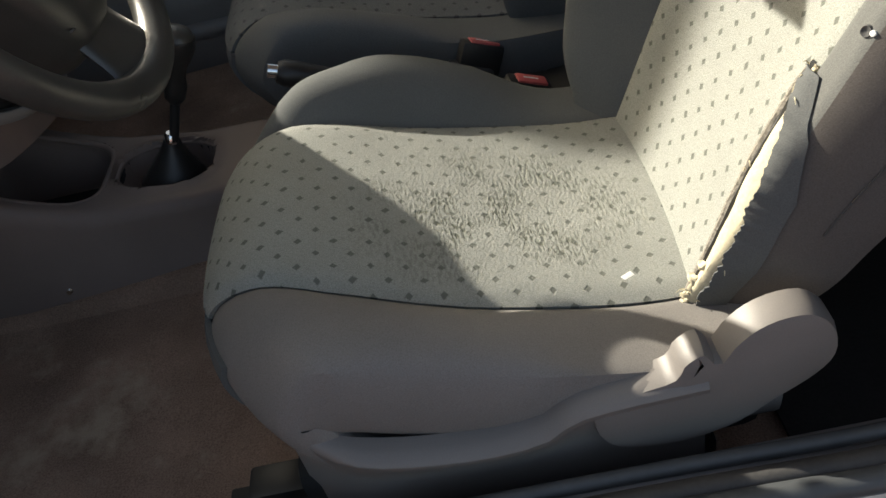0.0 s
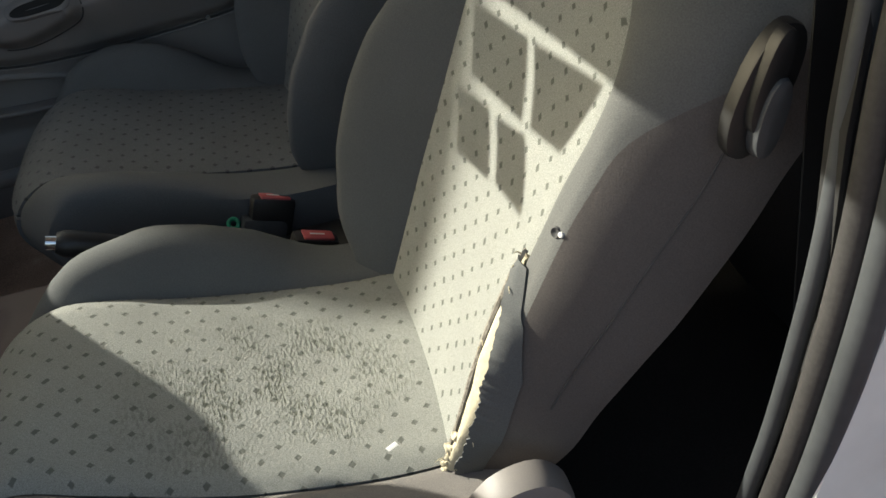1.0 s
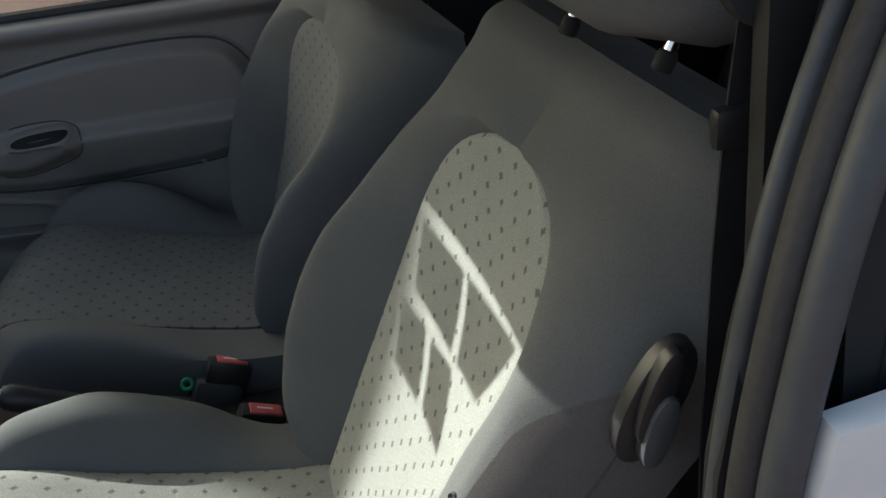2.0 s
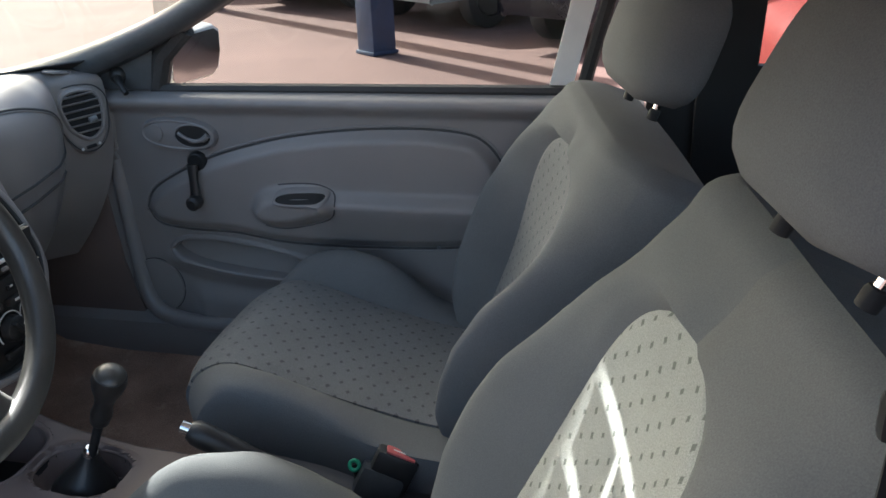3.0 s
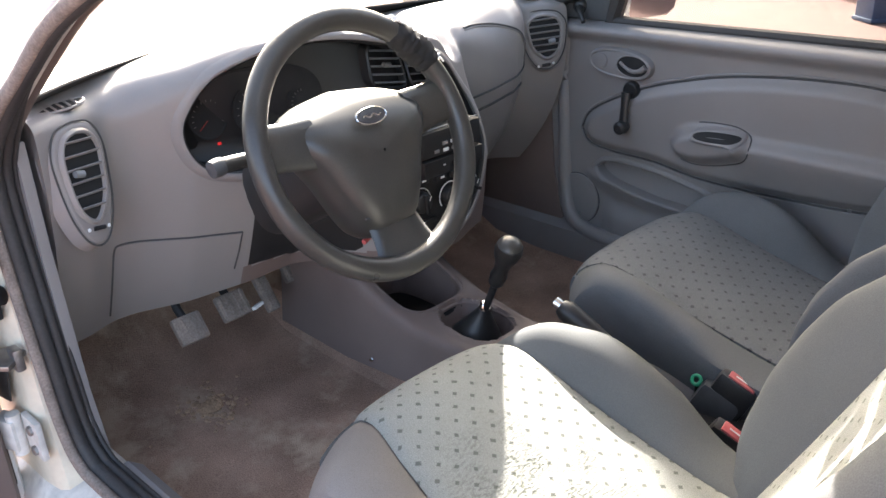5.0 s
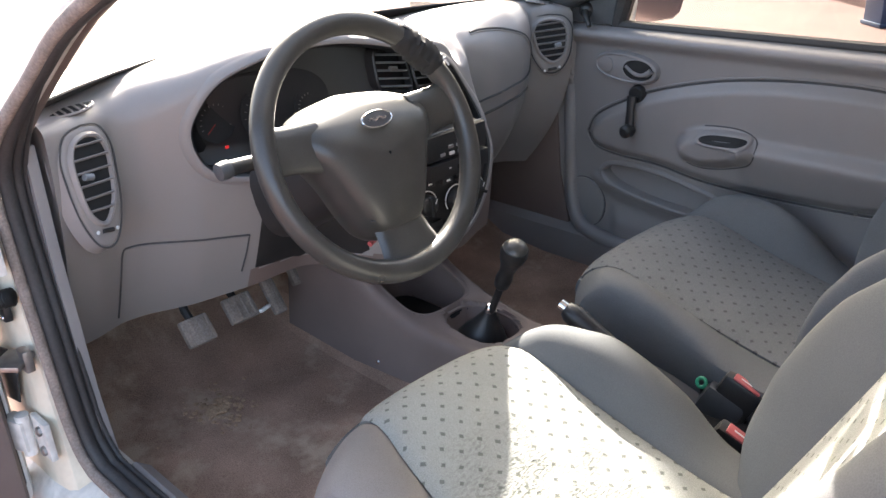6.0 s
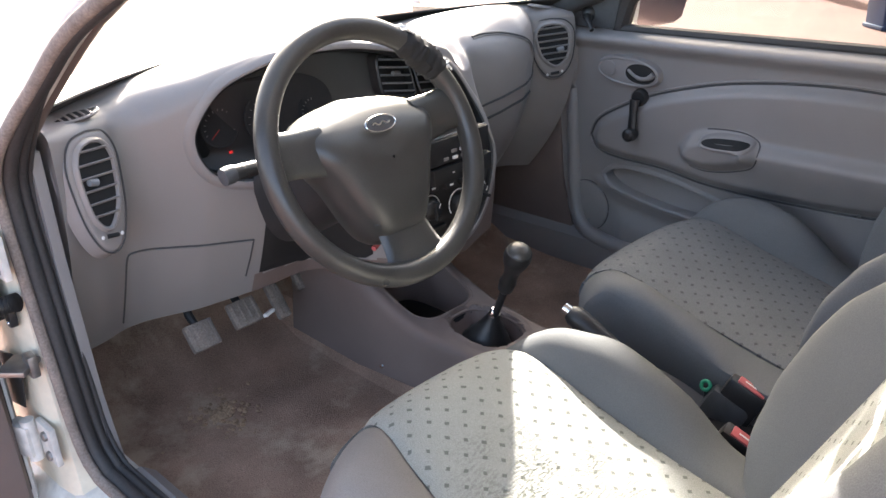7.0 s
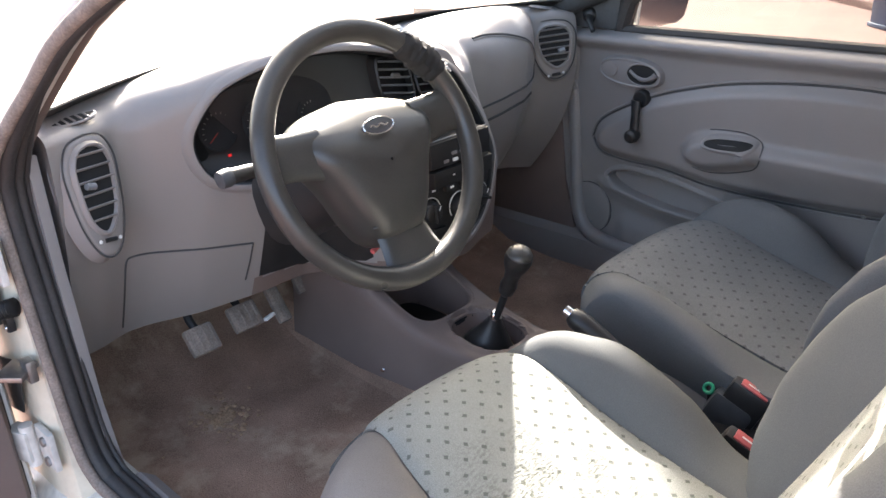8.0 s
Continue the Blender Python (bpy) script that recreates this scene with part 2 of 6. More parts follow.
def part(name, bm, mat, parent=None, label="", smooth=True):
    """Links a bmesh, in world metres, as one mesh under a thing or a part."""
    me = bpy.data.meshes.new(name)
    bmesh.ops.recalc_face_normals(bm, faces=bm.faces)
    bm.to_mesh(me)
    bm.free()
    if smooth:
        me.shade_smooth()
        try:
            me.set_sharp_from_angle(angle=radians(38))
        except AttributeError:
            pass
    me.materials.append(mat)
    ob = new(name, me)
    if parent:
        ob.parent = parent
        if parent.data is None:
            ob.matrix_parent_inverse = Matrix.Translation(-parent.location)
    if label:
        tagged(ob, label)
    return ob


def single(name, bm, mat, label, category, kind="", group="", smooth=True):
    return tagged(part(name, bm, mat, None, "", smooth), label, category, group, kind)


def sheet(pts, loop_u=False, loop_v=False, uv=None, keep=None):
    """A surface through an array of points (rows, columns, 3)."""
    pts = np.asarray(pts, float)
    nu, nv = pts.shape[:2]
    bm = bmesh.new()
    layer = bm.loops.layers.uv.new("uv") if uv is not None else None
    vs = [[bm.verts.new(pts[i, j]) for j in range(nv)] for i in range(nu)]
    for i in range(nu if loop_u else nu - 1):
        for j in range(nv if loop_v else nv - 1):
            if keep is not None and not keep[i][j]:
                continue
            ids = ((i, j), ((i + 1) % nu, j), ((i + 1) % nu, (j + 1) % nv), (i, (j + 1) % nv))
            try:
                f = bm.faces.new([vs[a][b] for a, b in ids])
            except ValueError:
                continue
            if layer:
                for lp, (a, b) in zip(f.loops, ids):
                    lp[layer].uv = uv[a][b]
    return bm


def thicken(bm, d):
    """Gives an open surface a thickness."""
    bmesh.ops.recalc_face_normals(bm, faces=bm.faces)
    bmesh.ops.solidify(bm, geom=bm.faces[:], thickness=d)
    return bm


def clean(bm, dist=0.0004):
    bmesh.ops.remove_doubles(bm, verts=bm.verts, dist=dist)
    loose = [v for v in bm.verts if not v.link_faces]
    bmesh.ops.delete(bm, geom=loose, context="VERTS")
    return bm


def box(c, size, r=0.005, rot=(0, 0, 0), seg=2, bm=None):
    """A box with rounded edges."""
    own = bmesh.new()
    bmesh.ops.create_cube(own, size=1, matrix=Matrix.Diagonal((*size, 1)))
    if r:
        bmesh.ops.bevel(own, geom=own.edges[:], offset=min(r, min(size) * 0.49), segments=seg, affect="EDGES", profile=0.6)
    own.transform(pose(*c, *rot))
    return join(bm, own)


def join(bm, own):
    if bm is None:
        return own
    me = bpy.data.meshes.new("tmp")
    own.to_mesh(me)
    own.free()
    bm.from_mesh(me)
    bpy.data.meshes.remove(me)
    return bm


def spline(pts, n):
    """n points on a smooth curve through pts."""
    p = np.asarray(pts, float)
    d = np.r_[0, np.cumsum(np.linalg.norm(np.diff(p, axis=0), axis=1) ** 0.5)]
    out = []
    for t in np.linspace(0, d[-1], n):
        i = min(max(np.searchsorted(d, t) - 1, 0), len(p) - 2)
        p0, p1, p2, p3 = p[max(i - 1, 0)], p[i], p[i + 1], p[min(i + 2, len(p) - 1)]
        k = (t - d[i]) / (d[i + 1] - d[i])
        out.append(0.5 * (2 * p1 + (p2 - p0) * k + (2 * p0 - 5 * p1 + 4 * p2 - p3) * k * k + (3 * p1 - p0 - 3 * p2 + p3) * k ** 3))
    return np.array(out)


def tube(pts, radius, n=10, loop=False, bm=None, flat=1.0, up=(0, 0, 1)):
    """A round rod along points; radius may be a list. flat squeezes it along up."""
    pts = [Vector(p) for p in pts]
    m = len(pts)
    rad = radius if hasattr(radius, "__len__") else [radius] * m
    own = bmesh.new()
    rings = []
    for i, p in enumerate(pts):
        a = pts[(i - 1) % m] if loop or i else p
        b = pts[(i + 1) % m] if loop or i < m - 1 else p
        d = (b - a).normalized()
        side = d.cross(Vector(up))
        side = side.normalized() if side.length > 1e-4 else d.orthogonal().normalized()
        top = side.cross(d)
        rings.append([own.verts.new(p + float(rad[i]) * (side * math.cos(w) + top * math.sin(w) * flat)) for w in (2 * math.pi * k / n for k in range(n))])
    for i in range(m if loop else m - 1):
        for k in range(n):
            own.faces.new((rings[i][k], rings[i][(k + 1) % n], rings[(i + 1) % m][(k + 1) % n], rings[(i + 1) % m][k]))
    if not loop:
        own.faces.new(rings[0][::-1])
        own.faces.new(rings[-1])
    return join(bm, own)


def plate(outline, place, depth, r=0.003, bm=None):
    """An outline (2D) made a slab: place(a, b, h) gives the world point at height h over the base."""
    own = bmesh.new()
    lo = [own.verts.new(place(a, b, 0)) for a, b in outline]
    f = own.faces.new(lo)
    top = bmesh.ops.extrude_face_region(own, geom=[f])
    vs = [v for v in top["geom"] if isinstance(v, bmesh.types.BMVert)]
    for v in vs:
        a, b = outline[min(range(len(lo)), key=lambda i: (lo[i].co - v.co).length)]
        v.co = place(a, b, depth)
    if r:
        rim = [e for e in own.edges if all(v in vs for v in e.verts)]
        bmesh.ops.recalc_face_normals(own, faces=own.faces)
        bmesh.ops.bevel(own, geom=rim, offset=r, segments=2, affect="EDGES", profile=0.6)
    return join(bm, own)


def oval(cx, cy, rx, ry, n=28, power=2.0, turn=0.0):
    out = []
    for k in range(n):
        w = 2 * math.pi * k / n
        c, s = math.cos(w), math.sin(w)
        x = rx * math.copysign(abs(c) ** (2 / power), c)
        y = ry * math.copysign(abs(s) ** (2 / power), s)
        out.append((cx + x * math.cos(turn) - y * math.sin(turn), cy + x * math.sin(turn) + y * math.cos(turn)))
    return out


def lathe(profile, centre, axis, n=24, bm=None):
    """A turned solid: profile of (radius, height along axis)."""
    q = Vector((0, 0, 1)).rotation_difference(Vector(axis).normalized())
    pts = [[Vector(centre) + q @ Vector((max(r, 1e-4) * math.cos(2 * math.pi * k / n), max(r, 1e-4) * math.sin(2 * math.pi * k / n), h)) for k in range(n)] for r, h in profile]
    own = sheet([[tuple(v) for v in row] for row in pts], loop_v=True)
    own.verts.ensure_lookup_table()
    if profile[0][0] > 1e-3:
        own.faces.new([own.verts[k] for k in range(n)])
    if profile[-1][0] > 1e-3:
        m = (len(profile) - 1) * n
        own.faces.new([own.verts[m + k] for k in range(n)])
    return join(bm, own)


def smooth01(x):
    x = np.clip(x, 0, 1)
    return x * x * (3 - 2 * x)


# ---- car shell ----
FLOOR = 0.25
def shell():
    # ground: one sheet to the horizon
    bm = bmesh.new()
    n = 24
    ring = [0, 6, 14, 40, 200, 2500]
    pts = [[(r * math.cos(2 * math.pi * k / n), r * math.sin(2 * math.pi * k / n), 0.0) for k in range(n)] for r in ring[1:]]
    bm = sheet(pts, loop_v=True)
    bm.verts.ensure_lookup_table()
    bm.faces.new([bm.verts[k] for k in range(n)])
    single("ground", bm, LOT, "pale pink concrete yard, dusty and sunlit", "ground", "structure", smooth=False)

    # floor pan with raised tunnel, carpeted, up the toe board
    ys = np.linspace(-0.69, 0.69, 47)
    rows = []
    for x, z in ((-0.98, 0.72), (-0.92, 0.52), (-0.84, 0.40), (-0.76, 0.31), (-0.66, 0.262), (-0.5, 0.25), (-0.3, 0.248), (-0.1, 0.25), (0.2, 0.255), (0.6, 0.26), (0.9, 0.28), (1.1, 0.33), (1.5, 0.34)):
        row = []
        for y in ys:
            t = smooth01((0.13 - abs(y)) / 0.05) * max(0.0, 0.36 - z)
            s = smooth01((abs(y) - 0.64) / 0.05) * 0.06
            w = 0.006 * noise.noise(Vector((x * 9, y * 9, 0)))
            row.append((x, y, z + t + s + w))
        rows.append(row)
    single("floor", thicken(sheet(rows), -0.02), CARPET, "dusty grey-brown carpet with muddy shoe marks", "car floor", "structure")

    # sills under the door openings
    for sgn, nm in ((-1, "wall_sill_driver"), (1, "wall_sill_passenger")):
        prof = [(0.655, 0.25), (0.66, 0.345), (0.685, 0.365), (0.715, 0.362), (0.725, 0.33), (0.77, 0.315), (0.80, 0.28), (0.79, 0.18), (0.70, 0.16)]
        rows = [[(x, sgn * y, z) for y, z in prof] for x in (-0.95, -0.4, 0.2, 0.8, 1.3)]
        single(nm, sheet(rows, loop_v=True), TRIM if sgn > 0 else DIRTYPAINT, "painted steel door sill of the car body", "sill", "structure")
    # grey plastic scuff trim along the driver's sill
    prof = [(-0.655, 0.30), (-0.648, 0.352), (-0.672, 0.374), (-0.70, 0.371), (-0.703, 0.358)]
    rows = [[(x, y, z) for y, z in prof] for x in np.linspace(-0.35, 0.86, 6)]
    single("trim_sill_driver", thicken(sheet(rows), 0.003), TRIM, "grey plastic scuff trim along the sill", "trim", "structure")

    # roof with headliner, header at the windscreen
    rows = []
    for x in np.linspace(0.19, 1.75, 9):
        rows.append([(x, y, 1.325 + 0.03 * (1 - (y / 0.6) ** 2) + 0.02 * math.sin((x - 0.19) * 2)) for y in np.linspace(-0.6, 0.6, 13)])
    single("roof", thicken(sheet(rows), 0.05), PAINT, "white painted car roof", "roof", "structure")
    rows = [[(x, y, z - 0.012) for x, y, z in ((p[0], p[1] * 0.97, p[2]) for p in r)] for r in rows]
    single("ceiling", sheet(rows), HEADLINER, "pale grey cloth headliner", "headliner", "structure")
    single("wall_windscreen_header", tube([(0.19 - 0.04 * (1 - (y / .6) ** 2), y, 1.325 + 0.03 * (1 - (y / 0.6) ** 2)) for y in np.linspace(-0.6, 0.6, 11)], 0.022, 10), HEADLINER, "header rail above the windscreen", "header rail", "structure")
    for sgn, nm in ((-1, "driver"), (1, "passenger")):
        # roof rail and A pillar
        if sgn < 0:
            line = [(-1.0, -0.72, 0.80), (-0.62, -0.715, 0.87), (-0.40, -0.705, 0.995), (-0.262, -0.690, 1.094), (-0.155, -0.678, 1.162), (0.02, -0.655, 1.240), (0.22, -0.632, 1.300), (0.5, -0.61, 1.335), (0.9, -0.60, 1.345), (1.6, -0.6, 1.33)]
        else:
            line = [(-1.0, sgn * 0.71, 0.86), (-0.62, sgn * 0.70, 0.93), (-0.285, 0.685, 1.045), (0.007, 0.66, 1.19), (0.26, 0.625, 1.305), (0.5, sgn * 0.61, 1.335), (0.9, sgn * 0.60, 1.345), (1.6, sgn * 0.6, 1.33)]
        rad = [0.05, 0.040, 0.022, 0.020, 0.020, 0.022, 0.030, 0.036, 0.036, 0.036] if sgn < 0 else [0.05, 0.042, 0.030, 0.030, 0.034, 0.036, 0.036, 0.036]
        c = spline([(*p, r) for p, r in zip(line, rad)], 30)
        # passenger pillar and trim go dark grey: their shade is in the colour
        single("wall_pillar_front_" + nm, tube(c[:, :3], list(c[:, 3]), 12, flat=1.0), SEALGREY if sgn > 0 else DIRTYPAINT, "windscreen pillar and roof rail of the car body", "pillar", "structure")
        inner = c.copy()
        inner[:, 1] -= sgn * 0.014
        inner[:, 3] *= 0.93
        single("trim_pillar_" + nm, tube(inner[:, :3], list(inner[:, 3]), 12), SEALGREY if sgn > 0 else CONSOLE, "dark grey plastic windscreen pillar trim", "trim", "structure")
        # rear side: quarter panel outside, trim inside, B pillar
        out = [(0.862, 0.30), (0.868, 0.905), (1.2, 0.925), (1.75, 0.93), (1.75, 0.25), (1.35, 0.25), (1.25, 0.42), (1.1, 0.42), (0.98, 0.25)]
        lean = lambda a, b, h, s=sgn: Vector((a, s * (0.735 - h - 0.27 * max(0.0, b - 0.9) ** 1.0), b))
        single("wall_quarter_" + nm, plate(out, lean, 0.035, 0.004), PAINT, "white painted rear quarter panel of the car body", "quarter panel", "structure")
        win = [(0.868, 0.909), (0.90, 1.30), (0.945, 1.32), (0.945, 0.94), (1.5, 0.96), (1.55, 1.32), (1.75, 1.32), (1.75, 0.935), (1.2, 0.929)]
        single("wall_quarter_frame_" + nm, plate(win, lean, 0.030, 0.003), MATBLACK, "black framed rear side window surround", "window surround", "structure")
        out2 = [(0.84, 0.30), (0.835, 0.9), (0.875, 1.31), (0.940, 1.32), (0.940, 0.985), (1.5, 0.975), (1.55, 1.31), (1.74, 1.31), (1.74, 0.30)]
        lean2 = lambda a, b, h, s=sgn: Vector((a, s * (0.695 - h - 0.27 * max(0.0, b - 0.9)), b))
        single("wall_rear_trim_" + nm, plate(out2, lean2, 0.02, 0.004), BLACK, "dark grey rear side trim panel", "trim panel", "structure")
    for sgn, nm in ((-1, "driver"), (1, "passenger")):
        kick = [(-1.0, 0.25), (-0.40, 0.25), (-0.395, 0.36), (-0.43, 0.50), (-0.45, 0.75), (-0.45, 0.93), (-1.0, 0.93)]
        kick = [tuple(q) for q in kick]
        single("wall_kick_" + nm, plate(kick, lambda a, b, h, s=sgn: Vector((a + (0.02 if s < 0 else -0.04), s * (0.70 - h), b)), 0.018, 0.004), TRIM if sgn < 0 else CONSOLE, "grey plastic kick panel in the footwell", "kick panel", "structure")
    # moulded trim strip that runs down the front of the passenger's door opening and along the sill
    strip = spline([(-0.440, 0.705, 0.90), (-0.448, 0.702, 0.78), (-0.442, 0.698, 0.62), (-0.430, 0.690, 0.47), (-0.405, 0.682, 0.385), (-0.34, 0.676, 0.352), (-0.20, 0.673, 0.345), (0.20, 0.672, 0.345), (0.70, 0.672, 0.345)], 50)
    single("trim_door_seal_passenger", tube(strip, 0.021, 12), TRIM, "grey moulded strip round the foot of the passenger door opening", "trim", "structure")
    # bulkhead, rear end
    single("wall_bulkhead", box((-1.0, 0, 0.565), (0.03, 1.4, 0.59), 0.004), MATBLACK, "dark bulkhead behind the dashboard", "bulkhead", "structure")
    single("wall_tailgate", box((1.78, 0, 0.62), (0.04, 1.4, 0.75), 0.01), BLACK, "dark tailgate trim", "tailgate", "structure")
    single("wall_rear_header", box((1.70, 0, 1.33), (0.12, 1.2, 0.06), 0.01), TRIM, "rear roof header", "header rail", "structure")

    # windscreen
    rows = []
    for k in np.linspace(0, 1, 9):
        row = []
        for y in np.linspace(-1, 1, 17):
            yy = y * (0.66 - 0.06 * k)
            bow = 0.25 * (1 - y * y) * (1 - k) + 0.05 * (1 - y * y) * k
            row.append((-0.52 + 0.72 * k - bow, yy, 0.955 + 0.36 * k + 0.02 * (1 - y * y) * k))
        rows.append(row)
    w = single("window_windscreen", thicken(sheet(rows), 0.004), SCREEN, "clear windscreen glass", "windscreen", "structure")
    w.visible_shadow = False
    # black band at the foot of the windscreen
    base = []
    for k in (-0.01, 0.05, 0.095):
        base.append([tuple(Vector(a) + (Vector(b) - Vector(a)) * (0 if k < 0 else k * 9) - Vector((0, 0, 0.004))) for a, b in zip(rows[0], rows[1])])
    single("trim_windscreen_foot", thicken(sheet(base), 0.003), RUBBER, "black rubber strip at the foot of the windscreen", "trim", "structure")
    # bonnet
    rows = []
    for k in np.linspace(0, 1, 7):
        rows.append([(-0.545 - 0.25 * (1 - (y / .7) ** 2) - 1.0 * k, y, 0.935 - 0.21 * k ** 1.6 - 0.10 * (y / 0.7) ** 4) for y in np.linspace(-0.72, 0.72, 13)])
    single("bonnet", thicken(sheet(rows), -0.01), PAINT, "white painted car bonnet beyond the windscreen", "bonnet", "structure")


shell()


# ---- front seats ----
def soft(x, xs, ys, r=0.05):
    """Rounded interpolation between knots."""
    k = np.linspace(-1.6, 1.6, 9)
    w = np.exp(-k * k)
    return float((np.interp(x + k * r, xs, ys) * w).sum() / w.sum())


def make_seat(name, at, side, inner_h, outer_h, worn, lean, label, group):
    """A bucket seat. side: +1 where the car's middle lies towards +y. Local x runs rearwards from the nose."""
    root = thing(name, (at[0] + 0.3, at[1], FLOOR + 0.02), label, "car seat", group)
    # the passenger seat takes the darker copies, its shade in the colour
    cloth = CLOTH_WORN if worn else CLOTH_SHADED
    cover = COVER if worn else COVER_SHADED
    ax, ay = at
    prof = spline([(0.13, 0.375), (0.07, 0.390), (0.022, 0.425), (0.0, 0.470), (0.010, 0.506), (0.042, 0.534), (0.092, 0.549), (0.16, 0.536), (0.25, 0.507), (0.38, 0.474), (0.48, 0.455), (0.58, 0.452)], 44)
    tan = np.gradient(prof, axis=0)
    tan /= np.linalg.norm(tan, axis=1, keepdims=True)
    nrm = np.stack([-tan[:, 1], tan[:, 0]], 1)
    arc = np.r_[0, np.cumsum(np.linalg.norm(np.diff(prof, axis=0), axis=1))]
    bol = spline([(0.172, 0.0), (0.184, 0.022), (0.200, 0.058), (0.220, 0.080), (0.243, 0.080), (0.258, 0.058), (0.266, 0.020), (0.270, -0.03), (0.268, -0.070), (0.262, -0.10), (0.245, -0.125)], 22)

    def crest(x, h):
        back = 0.03 if worn and h > 0.04 else 0.0       # the driver's inner bolster runs further back
        return h * (0.14 + 0.86 * math.exp(-((x - 0.225 - 0.6 * back) / 0.15) ** 2)) * (1 - 0.6 * float(smooth01((x - 0.30 - back) / 0.12))) * float(smooth01((x + 0.02) / 0.10))

    def point(i, y, h):
        x, z = prof[i]
        nx, nz = nrm[i]
        if h < 0:
            k = float(smooth01(nz))
            nx, nz = -0.5 * (1 - k), max(nz, -0.15)
        sink = -0.012 * math.exp(-((prof[i][0] - 0.38) / 0.13) ** 2 - (y / 0.12) ** 2) if worn else -0.004
        x0 = x
        reach, start = (0.095, 0.06) if worn and y * side < 0 else (0.075, 0.09)      # the corner by the door is rounder
        x += reach * max(0.0, (abs(y) - start) / (0.268 - start)) ** 2.2 * math.exp(-(max(0.0, x0) / 0.14) ** 2)
        return (ax + x + nx * h, ay + y, max(0.335, z + nz * h + (sink if abs(y) < abs(taper(i, 0.172 if y > 0 else -0.172)) else 0)))

    def taper(i, y):        # the panel narrows towards the front on the door side
        if not worn or y * side > 0:
            return y
        return y * soft(prof[i][0], [0.0, 0.05, 0.15, 0.30, 0.42], [0.60, 0.66, 0.84, 0.97, 1.0], 0.02)

    first = 13
    cols = np.linspace(-0.172, 0.172, 31)
    pan = [[point(i, taper(i, y), -0.007 * math.exp(-((0.172 - abs(y)) / 0.010) ** 2) + 0.006 * math.cos(y / 0.172 * 1.5)) for y in cols] for i in range(first, len(prof))]
    uv = [[(taper(i, y), arc[i] - arc[first]) for y in cols] for i in range(first, len(prof))]
    part("cushion_panel", thicken(sheet(pan, uv=uv), -0.006), cloth, root, "pale grey cloth with small dark lozenges" + (", rubbed and pilled" if worn else ""))
    for sgn in (1, -1):
        h = inner_h if sgn == side else outer_h
        rows = []
        for i in range(len(prof)):
            row = []
            for w, hh in bol:
                k = crest(prof[i][0], h) / 0.080 if hh > 0 else 1.0
                edge = abs(taper(i, sgn * 0.172))
                swell = 0.030 * float(smooth01((prof[i][0] - 0.08) / 0.14) * smooth01((0.46 - prof[i][0]) / 0.12)) if worn and sgn == side else 0.0
                y = sgn * (edge + (w - 0.172) * (0.27 + swell - edge) / 0.098)
                wob = 0.0025 * noise.noise(Vector((prof[i][0] * 14, y * 14, at[1] * 5)))
                row.append(point(i, y, hh * k - 0.006 * math.exp(-((w - 0.172) / 0.006) ** 2) + wob * smooth01((w - 0.19) / 0.03)))
            rows.append(row)
        # door-side bolster in the paler tone: light from outside is in its colour
        part("cushion_bolster", clean(sheet(rows), 0.001), COVER_LIT if worn and sgn != side else cover, root, "plain grey cloth side bolster")
    front = [[point(i, y, 0.0) for y in np.linspace(-0.187, 0.187, 15)] for i in range(0, first + 1)]
    part("cushion_front", thicken(sheet(front), -0.006), cover, root, "plain grey cloth cushion front")
    # plastic valance round the base
    v = []
    for y, z0, z1 in ((-0.272, 0, 0), (0.272, 0, 0)):
        line = spline([(0.088, 0.474), (0.108, 0.461), (0.134, 0.450), (0.172, 0.437), (0.223, 0.424), (0.289, 0.417)] + ([(0.37, 0.392), (0.42, 0.372), (0.46, 0.350)] if y * side > 0 else [(0.341, 0.424), (0.372, 0.445), (0.42, 0.452), (0.50, 0.455)]), 18)
        rows = []
        for i, (x, z) in enumerate(line):
            t = math.sin(min(1.0, i / 5) * math.pi / 2)
            g = lambda f: ay + y * (0.90 + (f - 0.90) * t)
            rows.append([(ax + x, g(0.975), z + 0.006), (ax + x, g(1.020), z + 0.004), (ax + x, g(1.062), z - 0.001), (ax + x, g(1.078), z - 0.007), (ax + x, g(1.074), z - 0.014), (ax + x, g(1.048), z - 0.024), (ax + x, g(1.015), z - 0.055), (ax + x, g(1.00), min(z - 0.10, 0.31)), (ax + x, g(0.97), 0.275)])
        part("valance", thicken(sheet(rows), 0.004), SEATPLASTIC, root, "grey plastic side valance")
    part("seat_pan", box((ax + 0.32, ay, 0.345), (0.50, 0.50, 0.07), 0.02), MATBLACK, root, "dark seat pan")
    for y in (-0.21, 0.21):
        rail = box((ax + 0.26, ay + y, 0.288), (0.52, 0.045, 0.03), 0.004)
        box((ax + 0.02, ay + y, 0.300), (0.10, 0.034, 0.022), 0.004, bm=rail)
        part("slide_rail", rail, STEEL if not worn else BLACK, root, "dark steel slide rail")
        if worn and y < 0:
            part("rail_end_cap", box((ax + 0.036, ay + y + 0.008, 0.310), (0.078, 0.046, 0.034), 0.007), BLACK, root, "black plastic rail end cap")
        for x in (0.04, 0.5):
            part("foot", box((ax + x, ay + y, 0.265), (0.05, 0.05, 0.03), 0.004), BLACK, root)

    # backrest: s runs up the slope
    L, tilt = 0.685 if worn else 0.62, math.atan(lean)
    up = Vector((math.sin(tilt), 0, math.cos(tilt)))
    out = Vector((-math.cos(tilt), 0, math.sin(tilt)))
    foot = Vector((ax + (0.510 if worn else 0.495), ay, 0.44 if worn else 0.425))
    ss = np.r_[np.linspace(0, 1, 56), 1.012, 1.024, 1.034, 1.043, 1.05, 1.055]
